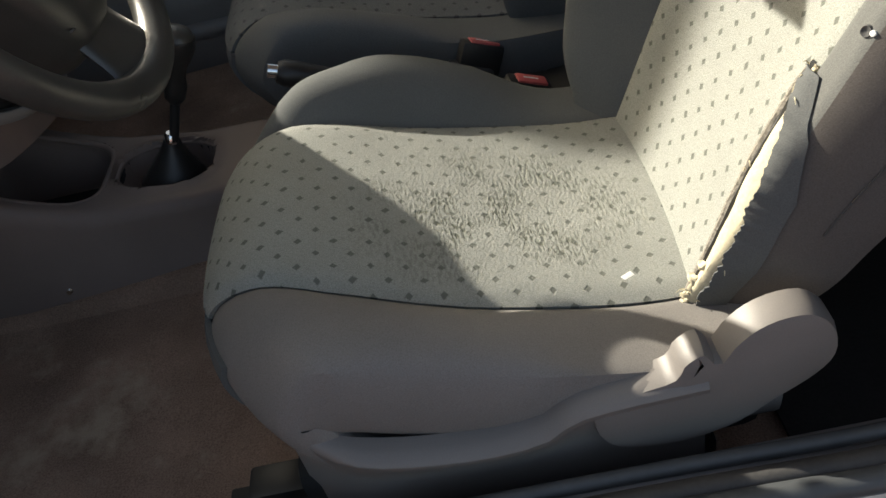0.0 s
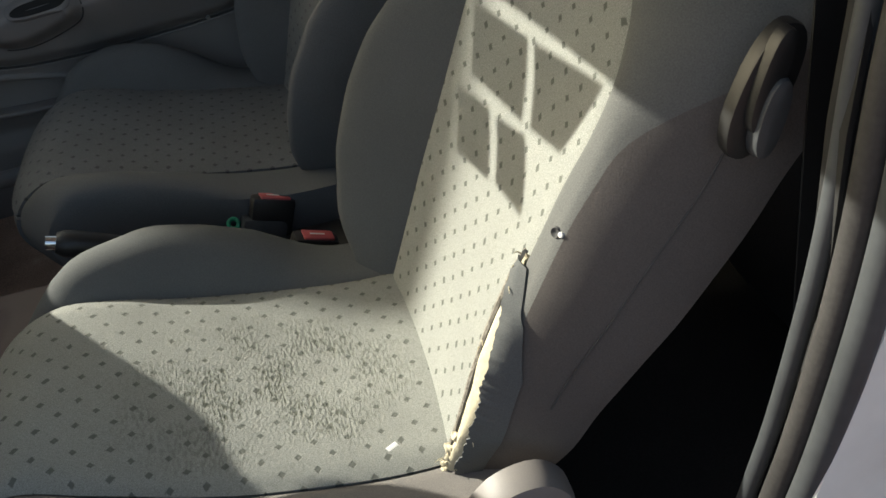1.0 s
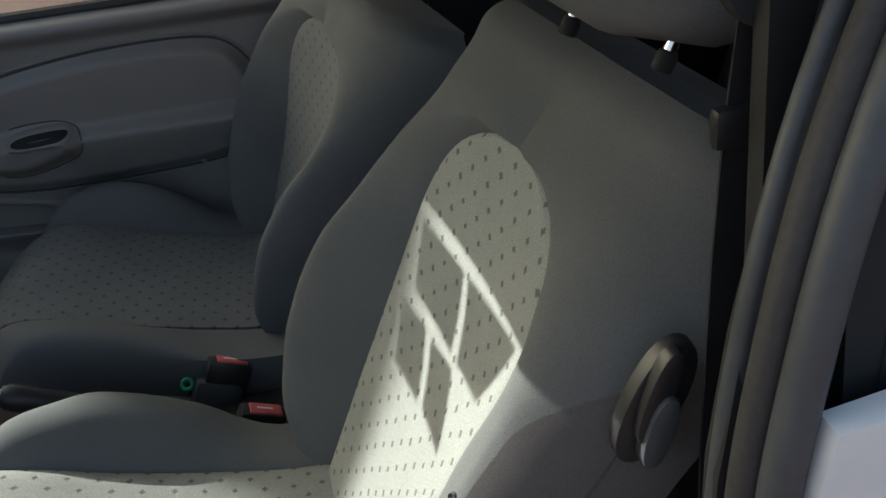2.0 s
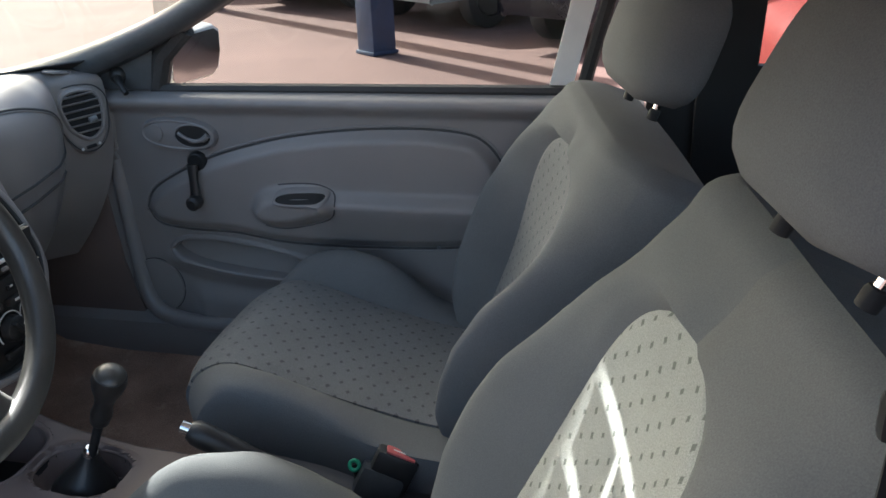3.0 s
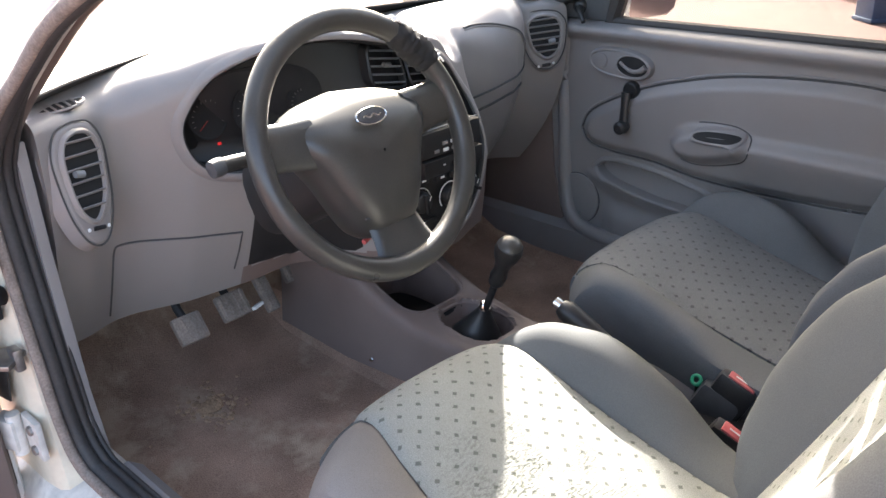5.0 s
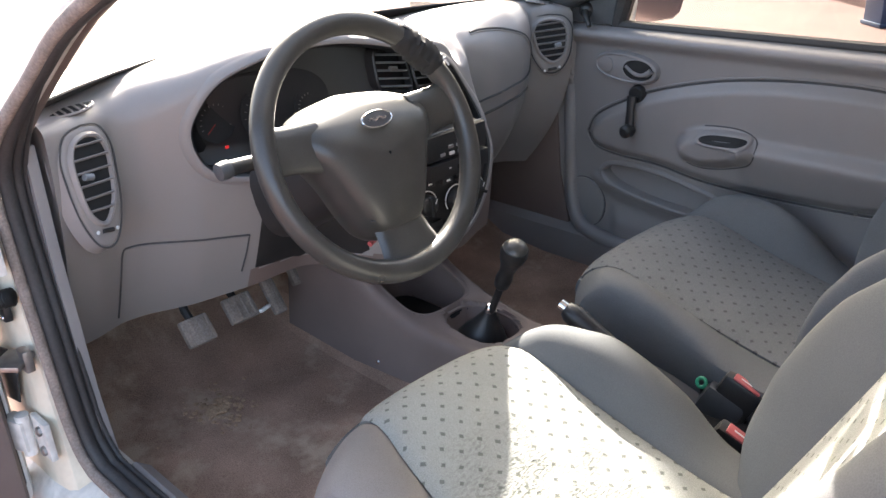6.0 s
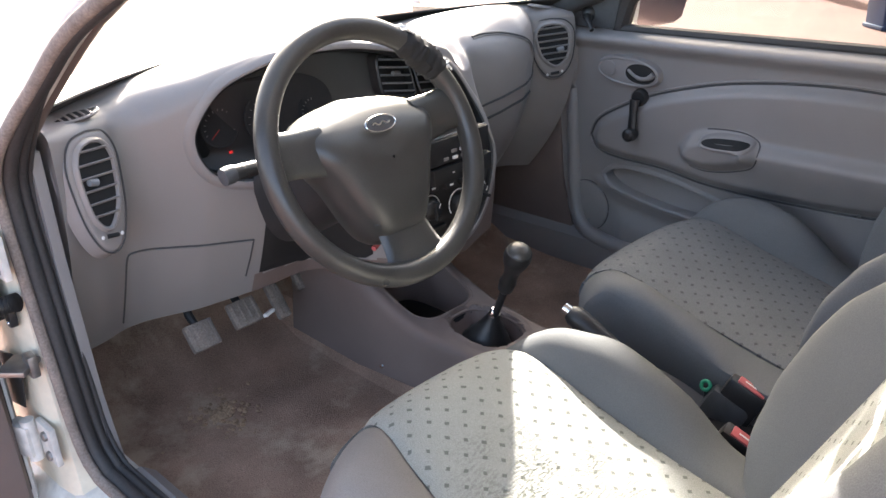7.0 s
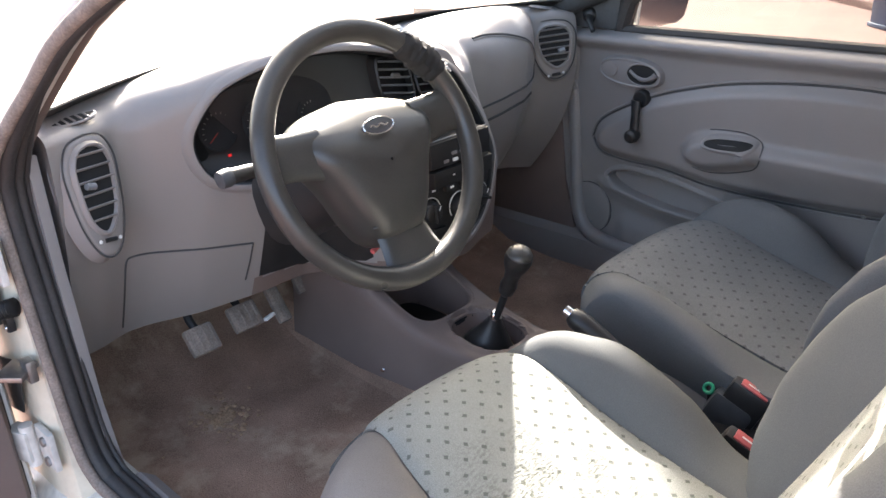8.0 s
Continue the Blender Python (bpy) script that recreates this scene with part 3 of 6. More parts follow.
    top_s = 0.83

    def half(s, sgn=-side):            # half width of the whole back; the inner bolster reaches further out
        w = soft(s, [0, 0.15, 0.4, 0.6, 0.8, 0.92, 1.0, 1.03, 1.06], [0.200, 0.240, 0.265, 0.268, 0.268, 0.266, 0.258, 0.245, 0.20], 0.03)
        if sgn == side:
            w += (0.040 if worn else 0.0) * (1 - float(smooth01((s - 0.30) / 0.30)))
        return float(w)

    def pan_half(s, sgn=-side):        # half width of the patterned panel; drawn in beside the tear
        if s >= top_s:
            return 0.0
        base = soft(s, [0, 0.25, 0.5, 0.7], [0.165, 0.176, 0.170, 0.164])
        if worn and sgn != side:
            base = soft(s, [0, 0.12, 0.28, 0.42, 0.55, 0.70], [0.178, 0.174, 0.164, 0.154, 0.158, 0.164])
        k = max(0.0, (s - 0.56) / (top_s - 0.56))
        return base * max(0.0, 1 - k ** 2.8) ** 0.5

    def back_pt(s, y, h):
        round_top = 0.022 * max(0.0, (s - 0.965) / 0.09) ** 2.0
        curve = -0.006 * math.sin(s * math.pi) - 0.008 * float(smooth01((s - 0.6) / 0.4))
        if worn:        # both backrests stand a little askew
            twist = (0.12 * float(smooth01((s - 0.20) / 0.45)) + 0.13 * float(smooth01((s - 0.70) / 0.28))) * max(0.0, 0.17 - y)
        else:
            twist = -(0.14 + 0.12 * float(smooth01((s - 0.3) / 0.5))) * y
        if s > 0.85:       # low, flattened top edge
            s = 0.85 + (s - 0.85) * (0.66 if worn else 0.46)
        p = foot + up * (s * L) + out * (h + curve - round_top - twist) + Vector((0, y, 0))
        return tuple(p)

    rows, uvs = [], []
    dish = 0.022 if worn else 0.012        # how far the panel sags
    fine = np.unique(np.r_[ss, top_s - np.array([-0.0001, 0.0005, 0.002, 0.005, 0.010, 0.018, 0.03])])
    for s in fine:
        wi, wo = pan_half(s, side), pan_half(s)
        w = min(wi, wo)
        if s > top_s:
            break
        wide = lambda c: (wi if c * side > 0 else wo) * c
        rows.append([back_pt(s, wide(c), -dish * (1 - c * c) * math.sin(min(1.0, s / top_s) * math.pi) ** 0.6 - (0.005 * math.exp(-((1 - abs(c)) * w / 0.008) ** 2) if w > 0.02 else 0)) for c in np.linspace(-1, 1, 25)])
        uvs.append([(wide(c), s * L) for c in np.linspace(-1, 1, 25)])
    rows.append([back_pt(top_s, 0, 0)] * 25)
    uvs.append([(0, top_s * L)] * 25)
    part("backrest_panel", clean(sheet(rows, uv=uvs)), CLOTH if worn else CLOTH_SHADED, root, "pale grey cloth with small dark lozenges in an arched panel")
    def thick(s, flat):      # from the panel's plane to the rear face
        d = soft(s, [0, 0.3, 0.7, 0.93, 1.02, 1.06], [0.125, 0.135, 0.135, 0.125, 0.115, 0.105], 0.03)
        return d * (1 - 0.30 * float(smooth01((0.9 - s) / 0.3))) if flat else d

    def rise_at(s, y, hi, sgn=-side):   # how far the side stands out from the panel's plane
        wp, wh = pan_half(s, sgn), half(s, sgn)
        flat = hi < 0.05         # the collapsed, sat-out side by the door
        if flat:
            bump = hi * soft(s, [0, 0.12, 0.35, 0.52, 0.70, 0.86, 1], [0.0, 0.0, 0.25, 0.65, 0.42, 0.10, 0.0])
        else:
            bump = hi * soft(s, [0, 0.06, 0.11, 0.24, 0.35, 0.476, 0.58, 0.66, 0.80, 0.95], [0.35, 0.66, 0.84, 1.02, 1.02, 0.92, 0.64, 0.46, 0.18, 0.0], 0.03)
        low = 1 - float(smooth01((s - 0.6) / 0.25))
        kq = 0.3 if flat else 0.45 + 0.35 * low
        kc = (0.36 if flat else 0.58) * low
        n = 2.1 - 0.7 * low if flat else 2.2
        depth = thick(s, flat)
        wr = min(soft(s, [0, 0.25, 0.5, 0.7, 1.06], [0.165, 0.176, 0.170, 0.164, 0.13]), wh - 0.03)
        y0 = wr + kc * (wh - wr)
        u = min(1.0, max(0.0, (abs(y) - y0) / (wh - y0)))
        k = max(0.0, (abs(y) - wp) / (kq * (wh - wr)))
        return -depth + (bump * math.sin(min(1.0, k) * math.pi / 2) ** 1.3 + depth) * max(0.0, 1 - u ** n) ** (1 / n)

    for sgn in (1, -1):
        hi = (0.100 if sgn == side else 0.040) if worn else 0.096
        rows = []
        for s in fine:
            wp, wh = pan_half(s, sgn), half(s, sgn)
            depth = thick(s, hi < 0.05)
            row = []
            ks = np.r_[np.linspace(0, 0.8, 17)[:-1], 1 - 0.2 * np.linspace(1, 0, 12) ** 2.2]
            if worn and sgn != side:      # this side's seam runs close to the panel, then out over the shoulder
                kc = 0.50 + 0.43 * float(smooth01((s - 0.58) / 0.20))
                ks = np.r_[np.linspace(0, kc, 11)[:-1], 1 - (1 - kc) * np.linspace(1, 0, 18) ** 1.6]
            for k in ks:      # from the seam over the crest to the flank
                y = wp + (wh - wp) * k
                row.append((s, y, rise_at(s, y, hi, sgn) - 0.006 * math.exp(-(k / 0.06) ** 2) * (wp > 0)))
            for k in np.linspace(0.1, 1, 5):     # the rear face
                row.append((s, wh * (1 - k), -depth - 0.01 * math.sin(k * math.pi / 2)))
            rows.append([back_pt(a, sgn * b, c + 0.0025 * noise.noise(Vector((a * 9, b * 12 * sgn, at[1])))) for a, b, c in row])
            if s == fine[-1]:       # the top closes over
                rows.append([back_pt(s + 0.006, sgn * b * 0.97, 0.75 * c - 0.25 * depth) for a, b, c in row])
                rows.append([back_pt(s + 0.006, sgn * b * 0.94, -0.5 * depth) for a, b, c in row])
        door = worn and sgn != side
        cut = 10 if door else 19
        # by the door: bolster paler as if lit, flank browner and darker as shaded
        part("backrest_side", clean(sheet([r[:cut + 1] for r in rows])), COVER_SIDE if door else cover, root, "plain grey cloth backrest bolster and shoulder")
        part("backrest_flank", clean(sheet([r[cut:] for r in rows])), COVER_BACK if door else cover, root, "plain grey cloth side and back of the backrest")
    # headrest on two chrome posts
    hb = foot + up * (L + (0.020 if worn else 0.012)) - out * (0.086 if worn else 0.09)
    if worn:
        hb += Vector((-0.014, -0.034, 0.006))
    lat = Vector((-0.27, 0.96, 0)).normalized()
    head_rows = []
    for k in np.linspace(0, 1, 15):
        z = -0.008 + 0.21 * k
        w = 0.142 * (1 - 0.10 * k) * math.sqrt(max(0.0, 1 - abs(2 * k - 1) ** 4.5)) + 0.008
        d = 0.058 * math.sqrt(max(0.0, 1 - abs(2 * k - 1) ** 3.5)) + 0.004
        head_rows.append([tuple(hb + up * z + lat * a + out * (b + 0.012)) for a, b in oval(0, 0, w, d, 28, 2.7)])
    bm = sheet(head_rows, loop_v=True)
    bm.verts.ensure_lookup_table()
    bm.faces.new([bm.verts[k] for k in range(28)])
    bm.faces.new([bm.verts[14 * 28 + k] for k in range(28)])
    # headrest uses the darker copy: shade under the roof is in its colour
    head = part("headrest", bm, COVER_SHADED, root, "plain grey cloth headrest in the shaded tone")
    for y in (-0.068, 0.068):
        a = hb + lat * y
        part("post", tube([tuple(a - up * 0.018), tuple(a + up * 0.04)], 0.0055, 10), CHROME, head, "chrome headrest post")
        part("collar", lathe([(0.0085, -0.012), (0.009, 0.0), (0.0075, 0.004), (0.0055, 0.005)], tuple(a - up * 0.010), up, 14), MATBLACK, head, "black post collar")
    # recliner cover on the door side
    o = -side
    shape = [(x, z - 0.022) for x, z in [(0.387, 0.452), (0.404, 0.470), (0.436, 0.478), (0.468, 0.485), (0.478, 0.503), (0.498, 0.514), (0.511, 0.496), (0.524, 0.515), (0.545, 0.533), (0.572, 0.541), (0.598, 0.536), (0.618, 0.51), (0.621, 0.475), (0.603, 0.449), (0.567, 0.424), (0.525, 0.396), (0.469, 0.384), (0.414, 0.394), (0.392, 0.419)]]
    shape = [tuple(p) for p in spline(shape + shape[:1], 60)[:-1]]
    part("recliner_cover", plate(shape, lambda a, b, h: Vector((ax + a, ay + o * (0.255 + h), b)), 0.034, 0.014), SEATPLASTIC, root, "grey plastic recliner hinge cover")
    # fold lever high on the backrest flank
    c = foot + up * (0.498 if worn else 0.46) - out * 0.096
    lev = lambda a, b, h: c + up * b + out * a + Vector((0, o * (0.262 + h), 0))
    esc = part("fold_lever_housing", plate(oval(0, 0, 0.021, 0.054, 28, 2.3), lev, 0.014, 0.004), BLACK, root, "black plastic lever housing")
    part("fold_lever", plate(oval(-0.005, -0.014, 0.011, 0.032, 24, 2.4, -0.15), lambda a, b, h: lev(a, b, h + 0.015), 0.014, 0.006), SEALGREY, esc, "grey backrest release lever")
    part("lever_grip", plate(oval(0.006, 0.012, 0.010, 0.040, 24, 2.4, -0.1), lambda a, b, h: lev(a, b, h + 0.012), 0.012, 0.004), BLACK, esc)
    return root, back_pt, pan_half, rise_at, half


DRIVER = make_seat("driver_seat", (0.0, -0.352), 1, 0.057, 0.022, True, 0.445, "grey cloth bucket seat, lit side in paler cloth, cushion worn, side torn open", "front seats")
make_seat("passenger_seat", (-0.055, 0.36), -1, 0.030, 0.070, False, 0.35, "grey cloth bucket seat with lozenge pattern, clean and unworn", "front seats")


# ---- dashboard ----
def offset_loop(poly, d):
    """A closed outline moved inwards by d along its own normals."""
    p = np.asarray(poly, dtype=float)
    t = np.roll(p, -1, axis=0) - np.roll(p, 1, axis=0)
    n = np.stack([-t[:, 1], t[:, 0]], 1) / np.linalg.norm(t, axis=1)[:, None]
    area = (p[:, 0] * np.roll(p[:, 1], -1) - p[:, 1] * np.roll(p[:, 0], -1)).sum()
    return p + n * d * (1 if area > 0 else -1)


def lip(poly, profile, fn):
    """Smooth moulding that follows a closed outline; profile is (inward offset, height) steps."""
    return clean(sheet([[tuple(fn(a, b, h)) for a, b in offset_loop(poly, d)] for d, h in profile], loop_v=True))


def hood_z(y):
    """Height of the dashboard's upper edge across the car."""
    return 0.966 + 0.070 * math.exp(-((y + 0.21) / 0.21) ** 2) - 0.012 * (y / 0.65) ** 2 + 0.020 * math.exp(-((y - 0.42) / 0.15) ** 2) + 0.014 * math.exp(-((y - 0.57) / 0.10) ** 2) - 0.055 * math.exp(-((y - 0.185) / 0.05) ** 2) + 0.006 * math.exp(-((y - 0.08) / 0.08) ** 2)


EDGE = np.array([(-0.68, -0.425), (-0.60, -0.455), (-0.545, -0.486), (-0.50, -0.470), (-0.42, -0.415), (-0.30, -0.365), (-0.20, -0.345), (-0.05, -0.312), (0.08, -0.325), (0.15, -0.352), (0.216, -0.372), (0.238, -0.405), (0.30, -0.408), (0.36, -0.404), (0.45, -0.412), (0.51, -0.440), (0.55, -0.482), (0.60, -0.455), (0.68, -0.425)])


def edge_x(y):
    """How far the upper edge reaches to the rear."""
    k = np.linspace(-0.025, 0.025, 13)
    w = np.exp(-(k / 0.011) ** 2)
    return float((np.interp(y + k, EDGE[:, 0], EDGE[:, 1]) * w).sum() / w.sum())


OVAL = spline([(-0.29, 1.006), (-0.375, 0.972), (-0.423, 0.915), (-0.430, 0.865), (-0.405, 0.815), (-0.35, 0.790), (-0.24, 0.780), (-0.16, 0.74), (-0.124, 0.68), (-0.080, 0.615), (0.02, 0.585), (0.12, 0.592), (0.168, 0.635), (0.192, 0.70), (0.203, 0.755), (0.185, 0.845), (0.120, 0.920), (-0.03, 0.980), (-0.16, 1.009), (-0.29, 1.006)], 200)[:-1]


def inside(y, z):
    """Signed distance to the oval panel's rim, positive inside."""
    p = OVAL
    q = np.roll(p, -1, axis=0)
    d = q - p
    t = np.clip(((y - p[:, 0]) * d[:, 0] + (z - p[:, 1]) * d[:, 1]) / (d ** 2).sum(1), 0, 1)
    dist = np.hypot(p[:, 0] + t * d[:, 0] - y, p[:, 1] + t * d[:, 1] - z).min()
    cross = ((p[:, 1] > z) != (q[:, 1] > z)) & (y < (q[:, 0] - p[:, 0]) * (z - p[:, 1]) / (q[:, 1] - p[:, 1] + 1e-12) + p[:, 0])
    return dist if cross.sum() % 2 else -dist


def bottom_z(y):
    """Lower edge of the dashboard."""
    return float(np.interp(y, [-0.66, -0.55, -0.30, -0.14, -0.10, 0.19, 0.25, 0.35, 0.60, 0.66], [0.51, 0.497, 0.53, 0.55, 0.545, 0.545, 0.54, 0.53, 0.53, 0.52]))


def rounding(y):
    """Reach and drop of the rounded upper edge."""
    q = [-0.66, -0.56, -0.50, -0.43, -0.33, 0.0, 0.18, 0.26, 0.36, 0.48, 0.55, 0.66]
    return soft(y, q, [0.03, 0.045, 0.075, 0.055, 0.04, 0.03, 0.03, 0.06, 0.10, 0.08, 0.04, 0.03], 0.025), soft(y, q, [0.02, 0.035, 0.060, 0.040, 0.016, 0.014, 0.014, 0.05, 0.11, 0.09, 0.04, 0.02], 0.025)


def face_x(y, z):
    """Rear face of the dashboard, before the oval recess."""
    top, low = hood_z(y), bottom_z(y)
    k = min(1.2, max(0.0, (top - z) / (top - low)))
    drv = float(smooth01((-0.08 - y) / 0.14))
    psg = float(smooth01((y - 0.205) / 0.03))
    x = edge_x(y)
    x -= 0.125 * k ** 1.4 * drv + 0.150 * k ** 2.2 * psg
    x += 0.055 * float(smooth01(k / 0.6)) * (1 - psg) * float(smooth01((y + 0.12) / 0.2))
    rx, rz = rounding(y)
    e = min(1.0, max(0.0, (z - top + rz) / rz))
    x -= rx * (1 - math.sqrt(max(0.0, 1 - e * e)))
    return x + 0.02 * math.sin(min(1, k) * math.pi)


def dash_pt(y, z, h=0.0):
    return Vector((face_x(y, z) + h, y, z))


def recess(z):
    return 0.075 * float(smooth01((z - 0.74) / 0.1)) + 0.010


def make_dashboard():
    root = thing("dashboard", (-0.6, 0, 0.5), "moulded grey plastic dashboard with a rounded black instrument panel", "dashboard")
    ys = np.unique(np.r_[np.linspace(-0.668, 0.668, 170), np.linspace(0.19, 0.26, 24)])
    pts, deepp, mark = [], [], []
    for y in ys:
        top, low = hood_z(y), bottom_z(y)
        ex = edge_x(y)
        row, drow, mk = [], [], []
        rx, rz = rounding(y)
        for k in np.linspace(0, 1, 14)[:-1]:       # top, from the windscreen to the edge
            x0 = -0.55 - 0.27 * (1 - (y / 0.68) ** 2)
            x1 = face_x(y, top)
            x = x0 + (x1 - x0) * k
            row.append((x, y, 0.948 + (top - 0.948) * smooth01(k) ** 0.8 + 0.012 * math.sin(k * math.pi)))
            mk.append(-1)
        for k in np.linspace(0, 1, 11)[:-1]:       # rounded edge
            z = top - rz + rz * math.cos(k * math.pi / 2)
            row.append((face_x(y, z), y, z))
            mk.append(-1)
        drow = list(row)
        for z in np.linspace(top - rz, low, 84):
            x = face_x(y, z)
            row.append((x, y, z))
            drow.append((x - recess(z), y, z))
            mk.append(inside(y, z))
        for k in (0.25, 0.6, 1.0):                  # underside
            p = (face_x(y, low) - 0.01 - 0.30 * k, y, low - 0.012 + 0.05 * k)
            row.append(p)
            drow.append(p)
            mk.append(-1)
        pts.append(row)
        deepp.append(drow)
        mark.append(mk)
    mark = np.array(mark)
    cell = (mark[:-1, :-1] + mark[1:, :-1] + mark[1:, 1:] + mark[:-1, 1:]) / 4
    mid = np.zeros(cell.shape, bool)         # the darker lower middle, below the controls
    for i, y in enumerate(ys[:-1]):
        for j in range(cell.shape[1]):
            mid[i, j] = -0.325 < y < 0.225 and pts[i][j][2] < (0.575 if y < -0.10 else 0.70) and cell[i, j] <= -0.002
    part("dash_shell", clean(sheet(pts, keep=(cell <= -0.002) & ~mid)), DASH, root, "grained grey plastic shell")
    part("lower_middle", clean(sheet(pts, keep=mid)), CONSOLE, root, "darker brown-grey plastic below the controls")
    part("instrument_surround", clean(sheet(deepp, keep=cell > -0.003)), BLACK, root, "black plastic instrument and console surround")
    # end caps
    for row in (pts[0], pts[-1]):
        bm = bmesh.new()
        bm.faces.new([bm.verts.new(p) for p in row])
        part("end_cap", bm, DASH, root, "grey plastic end")
    wall = lambda a, b, h: dash_pt(a, b, h if h > -0.05 else -recess(b) - 0.004)
    part("instrument_lip", lip(OVAL, [(-0.016, -0.003), (-0.013, 0.002), (-0.008, 0.0048), (-0.003, 0.0055), (0.001, 0.004), (0.003, 0.0)], wall), DASH, root, "rounded grey lip round the instrument panel")
    part("instrument_wall", lip(OVAL, [(0.0025, 0.0015), (0.006, -0.002), (0.0075, -0.008), (0.010, -0.1)], wall), BLACK, root, "black inner wall of the instrument panel")
    # side vents, turned towards the middle of the car
    for s in (-1, 1):
        base = Vector((-0.452, s * 0.604, 0.850 if s < 0 else 0.860))
        ang = radians(18 if s < 0 else 32)
        out = Vector((math.sin(ang), s * math.cos(ang), 0))
        nrm = Vector((math.cos(ang), -s * math.sin(ang), 0.12)).normalized()
        upv = Vector((-0.10, 0, 1)).normalized()
        vp = lambda a, b, h=0.0, base=base, out=out, nrm=nrm, upv=upv: base + out * a + upv * b + nrm * (h + 0.012)
        pod = spline([(0.0, 0.086), (0.034, 0.078), (0.052, 0.045), (0.052, 0.0), (0.043, -0.06), (0.024, -0.104), (0.0, -0.117), (-0.022, -0.102), (-0.040, -0.055), (-0.047, 0.0), (-0.048, 0.045), (-0.032, 0.078), (0.0, 0.086)], 64)[:-1]
        hole = spline([(0.002, 0.072), (0.024, 0.065), (0.037, 0.042), (0.038, 0.005), (0.031, -0.045), (0.013, -0.072), (-0.004, -0.072), (-0.025, -0.040), (-0.033, 0.005), (-0.034, 0.042), (-0.020, 0.066), (0.002, 0.072)], 56)[:-1]
        if s > 0:       # the far vent is rounder and lies higher
            pod = [(a * 1.14, b * 0.70 + 0.022) for a, b in pod]
            hole = [(a * 1.20, b * 0.72 + 0.020) for a, b in hole]
        v = part("side_vent", lip(pod, [(-0.012, -0.024), (-0.004, -0.012), (-0.001, -0.004), (0.002, -0.0005), (0.005, 0.001), (0.008, 0.0015)], vp), DASH, root, "grey oval air vent surround")
        part("vent_face", plate(offset_loop(pod, 0.006), lambda a, b, h: vp(a, b, h - 0.0065), 0.008, 0.001), DASH, v)
        part("vent_gap", tube([tuple(vp(a, b, -0.0012)) for a, b in offset_loop(pod, -0.0015)], 0.0016, 6, loop=True), SEAM, v, "thin dark gap round the vent")
        part("vent_cavity", plate(offset_loop(hole, 0.002), lambda a, b, h: vp(a, b, 0.0018 + h), 0.0012, 0), MATBLACK, v, "dark vent opening")
        part("vent_rim", lip(hole, [(-0.006, 0.0), (-0.004, 0.006), (-0.001, 0.0085), (0.002, 0.008), (0.004, 0.003)], vp), DASH, v, "raised grey rim")
        for k in range(6):
            b = (-0.050 + k * 0.0215) * (1 if s < 0 else 0.72) + (0 if s < 0 else 0.020)
            lo = min([q[0] for q in hole if abs(q[1] - b) < 0.006])
            hi = max([q[0] for q in hole if abs(q[1] - b) < 0.006])
            slat = [tuple(vp(lo + 0.003, b - 0.002, 0.005)), tuple(vp((lo + hi) / 2, b, 0.006)), tuple(vp(hi - 0.003, b + 0.002, 0.005))]
            part("vane", tube(slat, 0.0022, 8, flat=2.2, up=tuple(nrm + upv * 0.35)), TRIM, v, "thin grey vent vane")
        kn = [tuple(vp(0.010, 0.006, 0.009)), tuple(vp(0.026, 0.010, 0.009))]
        part("vane_knob", tube(kn, 0.006, 10), GREYJAMB, v, "pale vane knob")
        part("vent_dial", tube([tuple(vp(-0.010, -0.091 if s < 0 else -0.052, 0.002)), tuple(vp(0.012, -0.087 if s < 0 else -0.050, 0.002))], 0.0038, 8), BLACK, v, "small black air dial")
        for q in (-0.019, 0.021):
            part("dial_mark", lathe([(0.0035, 0), (0.003, 0.001), (0, 0.001)], tuple(vp(q, (-0.089 if s < 0 else -0.051) + q * 0.15, 0.0015)), tuple(nrm), 10), WORDING, v, "white dial mark")
        # demister slot on the top
        cy, cx = s * 0.600, edge_x(0.60) - 0.028
        slot = oval(cy, cx, 0.040, 0.017, 28, 2.2)
        tp = lambda a, b, h: Vector((b, a, hood_z(a) - 0.002 + h - 0.25 * max(0.0, b - cx)))
        d = part("demister_slot", plate(slot, tp, 0.004, 0.001), MATBLACK, root, "dark demister slot")
        part("slot_rim", tube([tuple(tp(a, b, 0.003)) for a, b in slot], 0.0022, 6, loop=True), DASH, d)
        for k in range(5):
            a = cy - 0.024 + 0.012 * k
            part("rib", tube([tuple(tp(a, cx - 0.014, 0.005)), tuple(tp(a, cx + 0.014, 0.005))], 0.0020, 6), DASH, d)
    # centre vents
    for cy in (-0.008, 0.092):
        at = lambda a, b, h=0.0, cy=cy: dash_pt(cy + a, 0.925 + b - 0.18 * (cy + a), h - 0.083 * 0.9)
        o = [(a, b) for a, b in oval(0, 0, 0.044, 0.040, 36, 5)]
        cen = part("centre_vent", lip(o, [(-0.004, -0.01), (-0.003, 0.012), (0.0, 0.015), (0.003, 0.013), (0.004, -0.004)], at), BLACK, root, "black centre air vent")
        for k in range(5):
            b = -0.030 + 0.0152 * k
            part("vane", tube([tuple(at(-0.040, b, 0.010)), tuple(at(0.040, b, 0.010))], 0.0021, 8, flat=2.4, up=(1, 0, 0.4)), GREYJAMB, cen, "thin vent vane")
        part("vane_knob", tube([tuple(at(-0.008, 0.004, 0.014)), tuple(at(0.010, 0.004, 0.014))], 0.005, 10), TRIM, cen)
